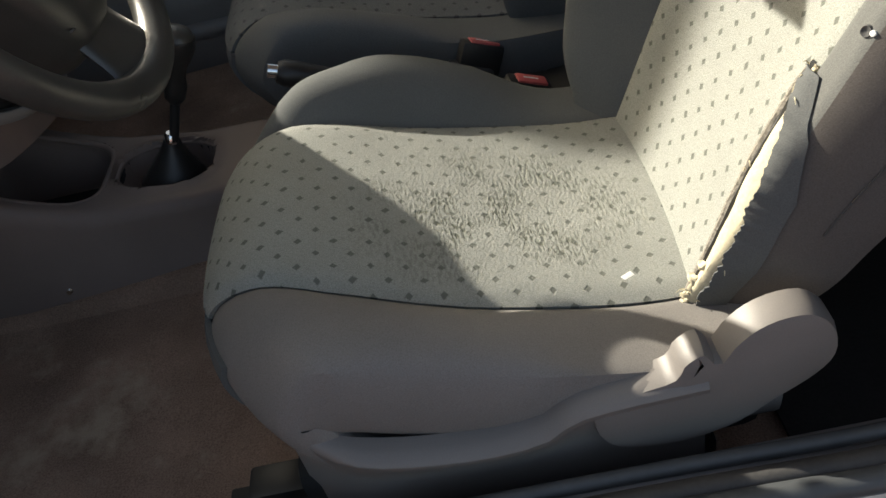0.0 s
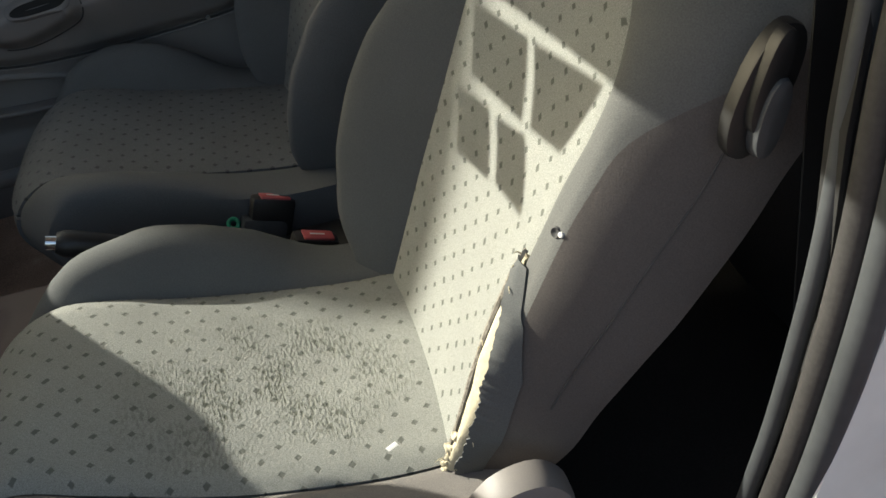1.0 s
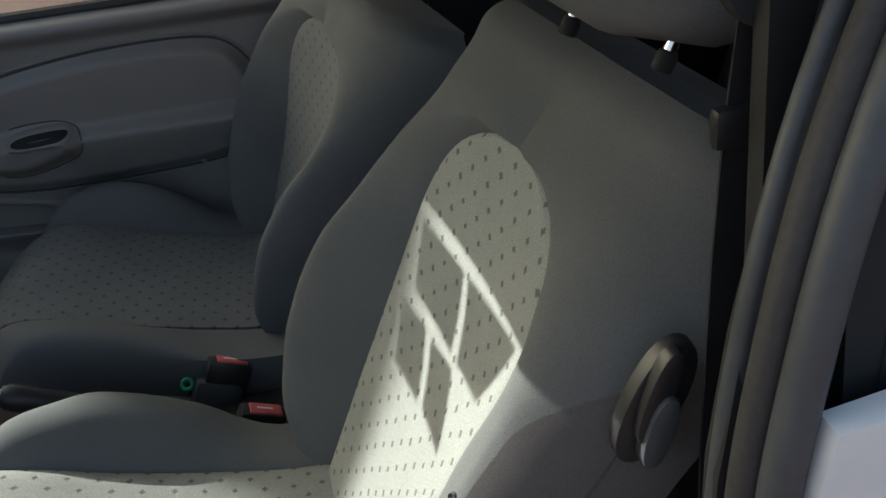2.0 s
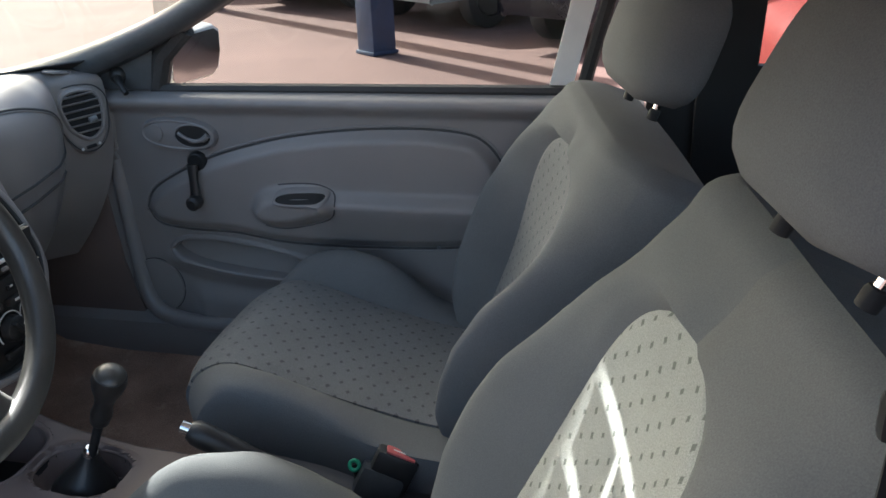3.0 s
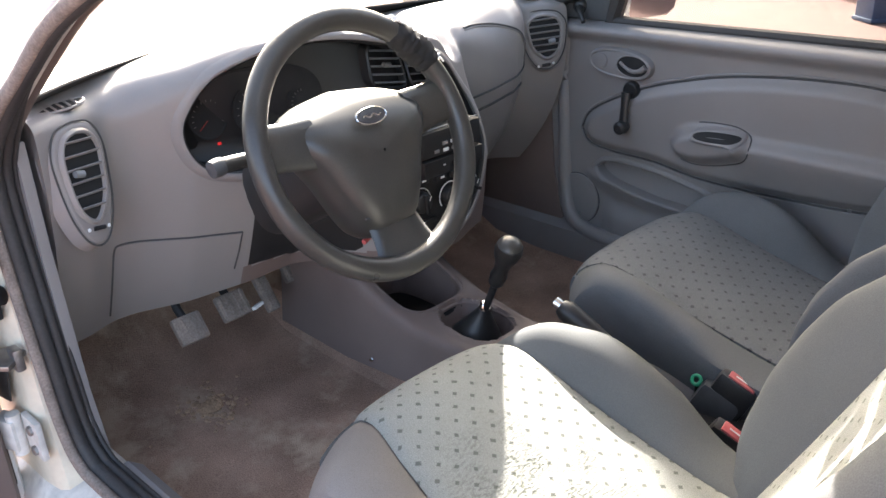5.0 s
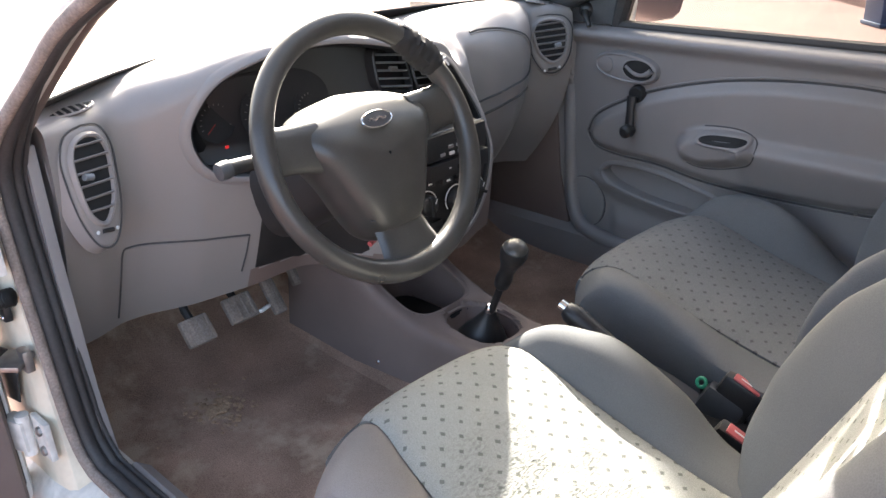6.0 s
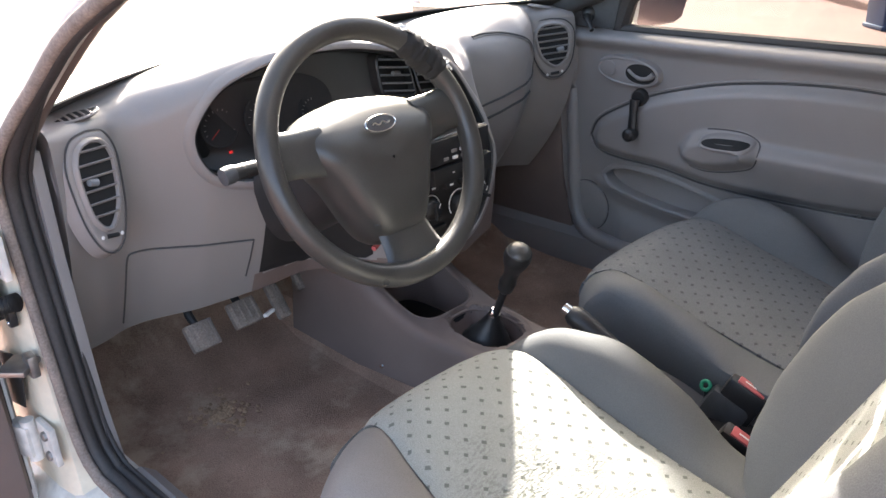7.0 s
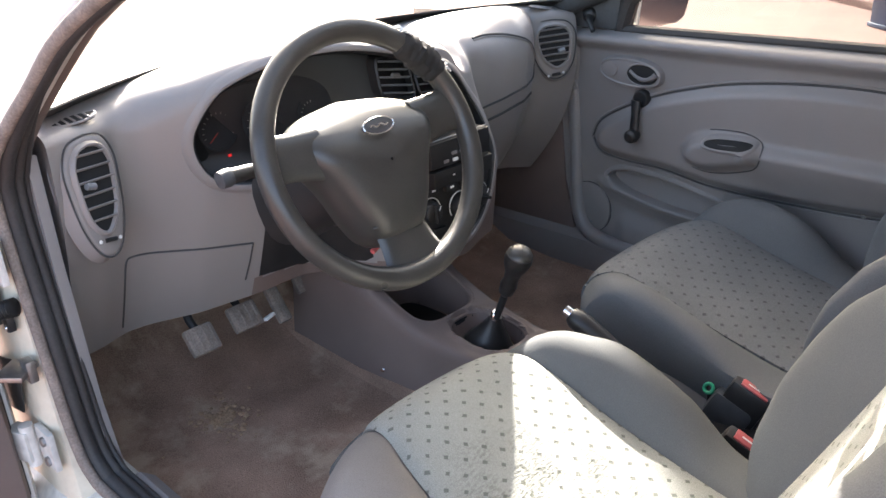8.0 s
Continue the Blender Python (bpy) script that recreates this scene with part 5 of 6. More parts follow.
    part("trim_screw", lathe([(0.006, 0), (0.005, 0.003), (0, 0.003)], tuple(on(0.352, 0.583, 0.0)), (0, -1, 0), 12), CHROME, root, "bright trim screw")
    # window frame, glass and seals
    part("window_seal", tube([(-0.33, 0.708, 0.915), (0.1, 0.712, 0.917), (0.60, 0.712, 0.919)], 0.013, 8), RUBBER, root, "black window seal")
    part("frame_rear", thicken(sheet([[(0.548 + 0.10 * k, 0.735 - 0.27 * k * 0.4, 0.92 + 0.4 * k), (0.595 + 0.10 * k, 0.735 - 0.27 * k * 0.4, 0.92 + 0.4 * k)] for k in np.linspace(0, 1, 4)]), 0.02), PAINT, root, "white painted window frame")
    part("frame_seal", tube([(0.618 + 0.10 * k, 0.722 - 0.108 * k, 0.92 + 0.4 * k) for k in np.linspace(0, 1, 4)], 0.014, 8), RUBBER, root, "black door seal")
    part("frame_front", tube([(-0.318, 0.715, 0.92), (-0.29, 0.705, 0.99), (-0.22, 0.69, 1.05)], 0.022, 8), RUBBER, root, "black window guide")
    g = part("window_glass", thicken(sheet([[(-0.31 + 0.08 * k, 0.716 - 0.10 * k, 0.915 + 0.40 * k), (0.59 + 0.10 * k, 0.718 - 0.10 * k, 0.925 + 0.40 * k)] for k in (0, 0.5, 1)]), 0.004), GLASS, root, "clear side window")
    g.visible_shadow = False
    # mirror sail panel with adjusting lever
    sail = part("sail_panel", plate([(-0.53, 0.915), (-0.325, 0.915), (-0.305, 1.02), (-0.33, 1.035), (-0.45, 0.975)], lambda a, b, h: Vector((a, 0.722 - h, b)), 0.03, 0.004), SEALGREY, root, "dark grey sail panel")
    part("mirror_lever", tube([(-0.400, 0.690, 0.945), (-0.385, 0.668, 0.935), (-0.365, 0.655, 0.915)], [0.011, 0.008, 0.006], 10), BLACK, sail, "black mirror adjusting lever")
    part("lever_boot", lathe([(0.022, 0), (0.018, 0.008), (0.010, 0.014), (0, 0.015)], (-0.402, 0.694, 0.947), (0.1, -1, 0), 16), BLACK, sail)
    # outside mirror
    mir = thing("door_mirror", (-0.36, 0.78, 0.90), "outside mirror with pale edge, reflecting the yard", "wing mirror")
    fr = lambda a, b, h: Vector((-0.335 + h * 0.93 + 0.0 * a, 0.93 + a - h * 0.25, 0.945 + b - 0.12 * h)) + Vector((0.25 * a + 0.12 * b, 0, 0))
    shape = [(-0.075, -0.060), (0.060, -0.060), (0.085, -0.045), (0.095, 0.0), (0.09, 0.055), (0.07, 0.068), (-0.075, 0.062), (-0.09, 0.045), (-0.09, -0.045)]
    part("mirror_housing", plate(shape, lambda a, b, h: fr(a * (1 - 0.0 * h), b, h - 0.075), 0.075, 0.012), PAINT, mir, "white painted mirror housing")
    part("mirror_glass", plate([(a * 0.9, b * 0.88) for a, b in shape], lambda a, b, h: fr(a, b, h + 0.0005), 0.002, 0), MIRROR, mir, "silvered mirror glass")
    part("mirror_arm", tube([(-0.39, 0.73, 0.915), (-0.385, 0.86, 0.93)], 0.022, 10), MATBLACK, mir)


make_door()


# ---- centre console, gear lever, handbrake ----
def make_console():
    root = thing("centre_console", (-0.15, 0, 0.3), "grey plastic centre console with tray and gear lever opening", "centre console")
    cx, cy = -0.150, 0.0
    tops = []
    hole = oval(cx, cy + 0.003, 0.080, 0.064, 48, 2.6)
    tray = oval(-0.36, 0.0, 0.118, 0.088, 40, 4.0)
    xs = np.linspace(-0.62, 0.20, 120)
    rows, keep = [], []
    vs = np.linspace(-1, 1, 61)
    def top_z(x):
        return float(np.interp(x, [-0.62, -0.48, -0.40, -0.34, -0.28, -0.23, -0.10, 0.05, 0.20], [0.60, 0.55, 0.505, 0.472, 0.448, 0.434, 0.420, 0.418, 0.41]))
    for x in xs:
        w = float(np.interp(x, [-0.62, -0.4, -0.25, -0.1, 0.2], [0.125, 0.113, 0.106, 0.092, 0.078]))
        low = float(np.interp(x, [-0.62, -0.4, 0.2], [0.33, 0.31, 0.33]))
        row = []
        for v in vs:
            a = abs(v)
            if a < 0.62:
                y, z = w * v / 0.62 * 0.92, top_z(x)
            else:
                k = (a - 0.62) / 0.38
                y = math.copysign(w * 0.92 + 0.08 * w * math.sin(min(1, k * 3) * math.pi / 2) + 0.025 * k ** 1.5, v)
                z = top_z(x) - 0.012 * (1 - math.cos(min(1, k * 3) * math.pi / 2)) - (top_z(x) - 0.012 - low) * max(0, (k - 0.2) / 0.8)
            if a < 0.62:
                d = rim_distance(hole, x, y)
                z -= 0.048 * float(smooth01((d + 0.001) / 0.006)) - 0.004 * math.exp(-((d + 0.004) / 0.005) ** 2)
                t = rim_distance(tray, x, y)
                z -= (top_z(x) - 0.370) * float(smooth01((t + 0.004) / 0.016))
            row.append((x, y, z))
        rows.append(row)
    part("console_body", thicken(sheet(rows), -0.004), CONSOLE, root, "moulded grey plastic body")
    # the opening's wall is black to hold the shade of the recess
    for nm, cut, base, r, m, txt in (("opening", hole, 0.376, 0.0045, MATBLACK, "wall of the gear lever opening, black for the shade inside"), ("tray", tray, 0.371, 0.0055, CONSOLE, "moulded wall of the tray")):
        mid = np.mean(np.asarray(cut), axis=0)
        ring = [(a, b, top_z(a)) for a, b in cut]
        part(nm + "_rim", tube([(a, b, z - 0.001) for a, b, z in ring], r, 10, loop=True), CONSOLE, root, "rounded rim")
        rows = []
        for k in np.linspace(0, 1, 6):
            inset = 1 - 0.035 - 0.05 * k
            rows.append([(mid[0] + (a - mid[0]) * inset, mid[1] + (b - mid[1]) * inset, (z - 0.003) * (1 - k) + base * k) for a, b, z in ring])
        part(nm + "_wall", sheet(rows, loop_v=True), m, root, txt)
    # black plates at the bottom paint the shade deep in both recesses
    part("tray_shade", plate(oval(-0.36, 0.0, 0.100, 0.070, 32, 4.0), lambda a, b, h: Vector((a, b, 0.372 + h)), 0.003, 0.001), MATBLACK, root, "tray floor, black for the shade inside")
    part("opening_floor", plate(oval(cx, cy + 0.003, 0.070, 0.054, 40, 2.6), lambda a, b, h: Vector((a, b, 0.3755 + h)), 0.003, 0.001), MATBLACK, root, "floor of the gear lever opening, black for the shade inside")
    part("console_screw", lathe([(0.006, 0), (0.004, 0.003), (0, 0.003)], (-0.33, -0.135, 0.33), (0, -1, 0.2), 10), CHROME, root, "small bright screw")
    gear = thing("gear_lever", (cx, cy, 0.40), "black gear lever with a worn shiny knob and rubber gaiter", "gear lever")
    prof = [(0.056, 0.0), (0.055, 0.010), (0.046, 0.024), (0.044, 0.030), (0.033, 0.046), (0.022, 0.066), (0.015, 0.080), (0.0125, 0.092)]
    lean = Vector((0.30, 0.0, 1)).normalized()
    part("gaiter", lathe(prof, (cx, cy, 0.386), lean, 32), BLACK, gear, "black rubber gaiter")
    a = Vector((cx + 0.026, cy - 0.003, 0.462))
    b = Vector((-0.066, -0.014, 0.585))
    part("lever_rod", tube([tuple(a), tuple(b)], 0.0075, 12), BLACK, gear, "black lever rod")
    part("rod_collar", lathe([(0.011, 0), (0.010, 0.012), (0.007, 0.016)], tuple(a + Vector((0, 0, 0.008))), lean, 14), CHROME, gear)
    d = (b - a).normalized()
    k = part("gear_knob", lathe([(0.008, -0.055), (0.015, -0.045), (0.017, -0.025), (0.014, -0.008), (0.017, 0.012), (0.024, 0.030), (0.027, 0.045), (0.025, 0.058), (0.016, 0.066), (0.0, 0.068)], tuple(b), d, 26), BLACK, gear, "black moulded knob")
    part("knob_cap", lathe([(0.0235, 0.060), (0.020, 0.066), (0.012, 0.0702), (0, 0.0712)], tuple(b), d, 24), WHEEL, k, "shiny worn cap")
    brake = thing("handbrake", (0.25, 0.02, 0.36), "black handbrake lever with bright button, lowered", "handbrake")
    tip = Vector((0.072, -0.012, 0.547))
    line = spline([tuple(tip), (0.13, -0.006, 0.514), (0.20, 0.004, 0.466), (0.28, 0.015, 0.415), (0.34, 0.02, 0.375)], 20)
    part("grip", tube(line[:14], [0.015, 0.020, 0.021] + [0.0205] * 8 + [0.021, 0.021, 0.021], 14), BLACK, brake, "black plastic grip")
    part("lever_base", tube(line[12:], 0.015, 12, flat=1.3), BLACK, brake)
    part("button", tube([tuple(tip + Vector((-0.012, -0.002, 0.006))), tuple(tip + Vector((0.006, 0, -0.002)))], 0.0105, 12), CHROME, brake, "bright release button")


make_console()


def make_buckle(at, lean, label):
    root = thing("seat_belt_buckle", (at[0], at[1], 0.36), label, "seat belt buckle", "seat belt buckles")
    m = pose(*at) @ pose(0, 0, 0, *lean)
    def put(bm):
        bm.transform(m)
        return bm
    body = box((0, 0, -0.035), (0.072, 0.030, 0.075), 0.008)
    part("buckle_body", put(body), BLACK, root, "black buckle body")
    part("buckle_sleeve", put(box((-0.010, 0, -0.062), (0.078, 0.038, 0.060), 0.014)), SEALGREY, root, "dark grey plastic sleeve")
    part("release_button", put(box((0.002, 0, 0.001), (0.050, 0.022, 0.008), 0.003)), RED, root, "red release button")
    part("button_label", put(box((0, 0, 0.0052), (0.024, 0.003, 0.0008), 0)), WORDING, root, "pale lettering bar")
    foot = m @ Vector((0, 0, -0.07))
    part("stalk", tube([tuple(foot), tuple(foot * 0.6 + Vector((at[0] + 0.02, at[1], 0.36)) * 0.4), (at[0] + 0.02, at[1], 0.30)], 0.011, 10, flat=2.0, up=(1, 0, 0)), BLACK, root, "black stalk")


make_buckle((0.429, -0.036, 0.450), (8, 28, 12), "black seat belt buckle with red button beside the driver seat")
make_buckle((0.375, 0.092, 0.460), (-6, 26, 10), "black seat belt buckle with red button beside the passenger seat")
tw = thing("cable_ring", (0.306, 0.085, 0.352), "small green plastic ring lying by the seat rail", "plastic ring")
part("ring", tube([(0.303 + 0.008 * math.cos(w), 0.074 + 0.004 * math.sin(w), 0.444 + 0.007 * math.sin(w)) for w in np.linspace(0, 6.283, 21)[:-1]], 0.0035, 8, loop=True), GREEN, tw)
part("ring_stem", tube([(0.303, 0.076, 0.440), (0.306, 0.085, 0.352)], 0.005, 8), BLACK, tw)


# ---- pedals ----
def make_pedal(at, w, h, tilt, label, arm_to):
    root = thing("pedal", at, label, "pedal", "pedals")
    m = pose(*at, 0, tilt, 0)
    bm = box((0, 0, 0), (0.018, w, h), 0.006)
    bm.transform(m)
    part("pad", bm, DUSTYRUBBER, root, "worn dusty rubber pad")
    for k in range(max(3, int(w / 0.014))):
        bm = box((0.0095, -w / 2 + 0.009 + k * (w - 0.018) / max(2, int(w / 0.014) - 1), 0), (0.005, 0.005, h * 0.8), 0.0015)
        bm.transform(m)
        part("pad_rib", bm, DUSTYRUBBER, root)
    part("arm", tube([at, (at[0] - 0.04, at[1], at[2] + 0.03), arm_to], 0.009, 8), BLACK, root, "black steel arm")
    return root


make_pedal((-0.522, -0.432, 0.465), 0.062, 0.058, -40, "clutch pedal with dusty worn rubber pad", (-0.72, -0.40, 0.66))
brake_pedal = make_pedal((-0.545, -0.318, 0.462), 0.066, 0.058, -40, "brake pedal with dusty worn rubber pad", (-0.74, -0.30, 0.66))
part("pale_tag", box((-0.515, -0.277, 0.455), (0.010, 0.030, 0.008), 0.002, (0, -20, 20)), WORDING, brake_pedal, "small pale tag")
make_pedal((-0.550, -0.232, 0.455), 0.030, 0.085, -38, "narrow pedal with ribbed rubber pad", (-0.74, -0.22, 0.62))
make_pedal((-0.600, -0.135, 0.470), 0.040, 0.075, -30, "accelerator pedal with dusty ribbed rubber pad", (-0.76, -0.13, 0.64))


# ---- driver's door opening ----
def make_opening():
    path = spline([(0.26, -0.645, 1.285), (0.03, -0.680, 1.215), (-0.140, -0.704, 1.142), (-0.250, -0.716, 1.070), (-0.350, -0.726, 0.995), (-0.420, -0.731, 0.925), (-0.448, -0.730, 0.86), (-0.440, -0.728, 0.72), (-0.422, -0.727, 0.585), (-0.403, -0.725, 0.455), (-0.370, -0.722, 0.395), (-0.29, -0.716, 0.375), (0.2, -0.712, 0.378), (0.66, -0.712, 0.38), (0.755, -0.715, 0.40), (0.788, -0.72, 0.47), (0.796, -0.722, 0.70), (0.802, -0.722, 0.90), (0.863, -0.70, 1.08), (0.925, -0.655, 1.26)], 90)
    front = np.array([p for p in path if p[0] < 0.25])
    for nm, dy, r in (("", -0.002, 0.0135), ("_lip_inner", 0.016, 0.0095), ("_flange", -0.021, 0.0100), ("_lip_edge", 0.029, 0.0055)):
        line = front.copy()
        line[:, 1] += dy * (1 - 0.6 * np.clip((line[:, 2] - 0.95) / 0.1, 0, 1))
        single("trim_door_seal" + nm, tube(line, r, 12, flat=0.9, up=(0, 1, 0)), DUSTYRUBBER if nm == "_flange" else RUBBER, "dusty pale flange round the door opening" if nm == "_flange" else "ribbed dark rubber seal round the door opening", "door seal", "structure")
    rear = spline([(0.950, -0.668, 1.26), (0.866, -0.710, 1.08), (0.828, -0.734, 0.93), (0.816, -0.740, 0.80), (0.800, -0.742, 0.68), (0.778, -0.738, 0.54), (0.745, -0.732, 0.42), (0.66, -0.724, 0.388), (0.45, -0.715, 0.380), (0.2, -0.712, 0.378)], 60)
    for nm, dx, dy, r, m, txt in (("_rear", 0.004, -0.008, 0.0125, SEALGREY, "dark grey rubber seal at the rear of the door opening"), ("_rear_lip", -0.004, 0.012, 0.012, RUBBER, "black rubber lip at the rear of the door opening"), ("_rear_strip", -0.006, 0.040, 0.008, SEALGREY, "thin grey edge strip beside the rear door seal")):
        line = np.array([(p[0] + dx, p[1] + dy, p[2]) for p in rear])
        single("trim_door_seal" + nm, tube(line, r, 12, up=(0, 1, 0)), m, txt, "door seal", "structure")
    # white jamb in front of the opening
    rows = []
    for z in np.linspace(0.22, 0.98, 14):
        x0 = float(np.interp(z, [0.22, 0.40, 0.55, 0.70, 0.86, 0.98], [-0.400, -0.418, -0.440, -0.456, -0.466, -0.420]))
        rows.append([(x0 + 0.004, -0.69, z), (x0 - 0.014, -0.752, z), (x0 - 0.030, -0.762, z), (x0 - 0.075, -0.768, z), (x0 - 0.16, -0.770, z), (x0 - 0.24, -0.775, z), (x0 - 0.26, -0.80, z), (x0 - 0.5, -0.81, z)])
    single("wall_jamb_front", thicken(sheet(rows), 0.004), JAMBPAINT, "dirty cream painted door jamb", "door jamb", "structure")
    chk = thing("door_check", (-0.46, -0.77, 0.57), "greasy steel door check strap", "door check")
    part("strap", box((-0.462, -0.785, 0.585), (0.05, 0.06, 0.010), 0.003, (0, 0, 40)), STEEL, chk)
    part("roller", box((-0.450, -0.770, 0.585), (0.03, 0.016, 0.040), 0.005), STEEL, chk)
    gr = thing("cable_gaiter", (-0.5, -0.77, 0.50), "ribbed black cable gaiter between jamb and door", "cable gaiter")
    ln = spline([(-0.445, -0.765, 0.70), (-0.475, -0.795, 0.69), (-0.505, -0.83, 0.68)], 26)
    part("gaiter", tube(ln, [0.016 if k % 2 else 0.012 for k in range(26)], 12), BLACK, gr)
    # dark plates painting shaded recesses of the jamb, and a rubber bump stop beside the seal
    for nm, shape in (("upper", [(-0.62, 0.60), (-0.50, 0.655), (-0.478, 0.76), (-0.52, 0.80), (-0.62, 0.78)]), ("lower", [(-0.600, 0.455), (-0.520, 0.475), (-0.490, 0.545), (-0.510, 0.585), (-0.60, 0.56)])):
        single("wall_jamb_shade_" + nm, plate(shape, lambda a, b, h: Vector((a, -0.7765 - h, b)), 0.003, 0.001), RUBBER, "dark plate in place of a shaded recess in the jamb", "door jamb", "structure")
    st = thing("bump_stop", (-0.45, -0.758, 0.66), "black rubber bump stop on the door jamb", "bump stop")
    part("stop", plate(oval(-0.482, 0.665, 0.013, 0.020, 24, 2.6), lambda a, b, h: Vector((a, -0.766 - h, b)), 0.012, 0.004), BLACK, st)
    part("stop_screw", lathe([(0.004, 0), (0.003, 0.002), (0, 0.002)], (-0.480, -0.778, 0.655), (0, -1, 0), 10), CHROME, st, "bright screw head")
    # open driver's door, swung far forward
    dr = thing("driver_door", (-0.60, -0.82, 0.4), "driver door standing wide open", "car door")
    m = pose(-0.505, -0.800, 0.0, 0, 0, -104)
    def put(bm):
        bm.transform(m)
        return bm
    part("door_skin", put(box((0.55, -0.05, 0.60), (1.10, 0.06, 0.66), 0.015)), PAINT, dr, "white painted outer skin")
    part("door_trim", put(box((0.55, 0.0, 0.60), (1.08, 0.06, 0.64), 0.02)), CONSOLE, dr, "grey door trim")
    part("door_edge_seal", put(tube([(0.02, -0.01, 0.32), (0.02, -0.01, 0.92)], 0.012, 10)), RUBBER, dr, "black edge seal")
    # hinges and door check
    for z in (0.43, 0.78):
        h = part("hinge", box((-0.458, -0.773, z), (0.060, 0.012, 0.075), 0.004), DIRTYPAINT, dr, "dirty painted steel hinge")
        part("knuckle", tube([(-0.490, -0.790, z - 0.04), (-0.490, -0.790, z + 0.04)], 0.012, 12), DIRTYPAINT, h)
        for dz in (-0.02, 0.02):
            part("bolt", lathe([(0.009, 0), (0.009, 0.006), (0.006, 0.008), (0, 0.008)], (-0.448, -0.778, z + dz), (0, -1, 0), 6), STEEL, h)
        part("door_leaf", box((-0.505, -0.795, z), (0.05, 0.030, 0.06), 0.004, (0, 0, 20)), DIRTYPAINT, h)
    # B pillar trim, seat belt
    rows = []
    for z in np.linspace(0.36, 1.28, 12):
        y = 0.69 - 0.27 * max(0.0, z - 0.9)
        x = 0.818 + 0.34 * max(0.0, z - 0.9)
        rows.append([(x - 0.008, -y - 0.022, z), (x - 0.004, -y + 0.004, z), (x + 0.02, -y + 0.03, z), (x + 0.12, -y + 0.036, z), (x + 0.16, -y + 0.02, z)])
    single("trim_b_pillar", thicken(sheet(rows), 0.004), MATBLACK, "dark plastic B pillar trim", "trim", "structure")
    belt = thing("seat_belt", (0.93, -0.64, 0.4), "black seat belt hanging at the B pillar with black plastic guide", "seat belt")
    guide = lambda a, b, h: Vector((0.874 + a, -0.597 - h + 0.25 * b, 1.148 + b))
    g = part("belt_guide", plate(oval(0, 0, 0.031, 0.038, 32, 2.4, -0.3), guide, 0.014, 0.006), MATBLACK, belt, "black plastic belt guide")
    part("guide_slot", plate(oval(0.006, -0.008, 0.015, 0.012, 24, 2.4, -0.3), lambda a, b, h: guide(a, b, 0.0145 + h), 0.001, 0), MATBLACK, g, "dark belt slot")
    ln = [(0.878, -0.606, 1.135), (0.872, -0.606, 1.05), (0.866, -0.612, 0.95), (0.860, -0.625, 0.80), (0.856, -0.640, 0.60), (0.852, -0.650, 0.36)]
    part("webbing", thicken(sheet([[(x - 0.023, y, z), (x + 0.023, y + 0.004, z)] for x, y, z in ln]), 0.002), MATBLACK, belt, "black webbing")
    tg = part("tongue", box((0.869, -0.607, 1.050), (0.058, 0.014, 0.028), 0.006), BLACK, belt, "black plastic belt tongue")
    loop = [(0.876 + 0.010 * math.cos(w), -0.612, 1.012 + 0.024 * math.sin(w)) for w in np.linspace(0, 6.283, 21)[:-1]]
    part("tongue_plate", tube(loop, 0.0018, 8, loop=True), CHROME, tg, "bright metal tongue")
    # painted door frame strip and latch striker on the pillar
    strip = [(0.800, 0.46), (0.830, 0.60), (0.846, 0.75), (0.856, 0.92), (0.962, 1.26), (0.985, 1.26), (0.890, 0.92), (0.880, 0.70), (0.868, 0.46)]
    single("wall_jamb_rear", plate(strip, lambda a, b, h: Vector((a, -(0.712 + h - 0.27 * max(0.0, b - 0.9)), b)), 0.022, 0.003), MATBLACK, "black rear door jamb", "door jamb", "structure")
    flange = [(0.70, 0.25), (0.735, 0.40), (0.772, 0.52), (0.796, 0.62), (0.816, 0.72), (0.832, 0.81), (0.840, 0.90), (0.846, 0.935), (0.90, 0.945), (1.30, 0.93), (1.30, 0.25)]
    single("wall_body_side", plate(flange, lambda a, b, h: Vector((a, -(0.742 + h), b)), 0.02, 0.006), PAINT, "white painted body side behind the door", "body side", "structure")
    st = thing("latch_striker", (0.875, -0.75, 0.60), "steel door latch striker bolted to the jamb", "striker")
    part("striker_plate", plate(oval(0.872, 0.60, 0.024, 0.036, 28, 3), lambda a, b, h: Vector((a, -0.7605 - h, b)), 0.005, 0.0015), STEEL, st, "brownish steel plate")
    part("striker_loop", tube([(0.862, -0.763, 0.618), (0.862, -0.787, 0.618), (0.862, -0.791, 0.600), (0.862, -0.787, 0.582), (0.862, -0.763, 0.582)], 0.0055, 10), STEEL, st)
    for dz in (-0.017, 0.017):
        part("striker_bolt", lathe([(0.010, 0), (0.010, 0.006), (0.006, 0.007), (0.0, 0.004)], (0.884, -0.7655, 0.60 + dz), (0, -1, 0), 14), CHROME, st, "bright bolt head")


make_opening()


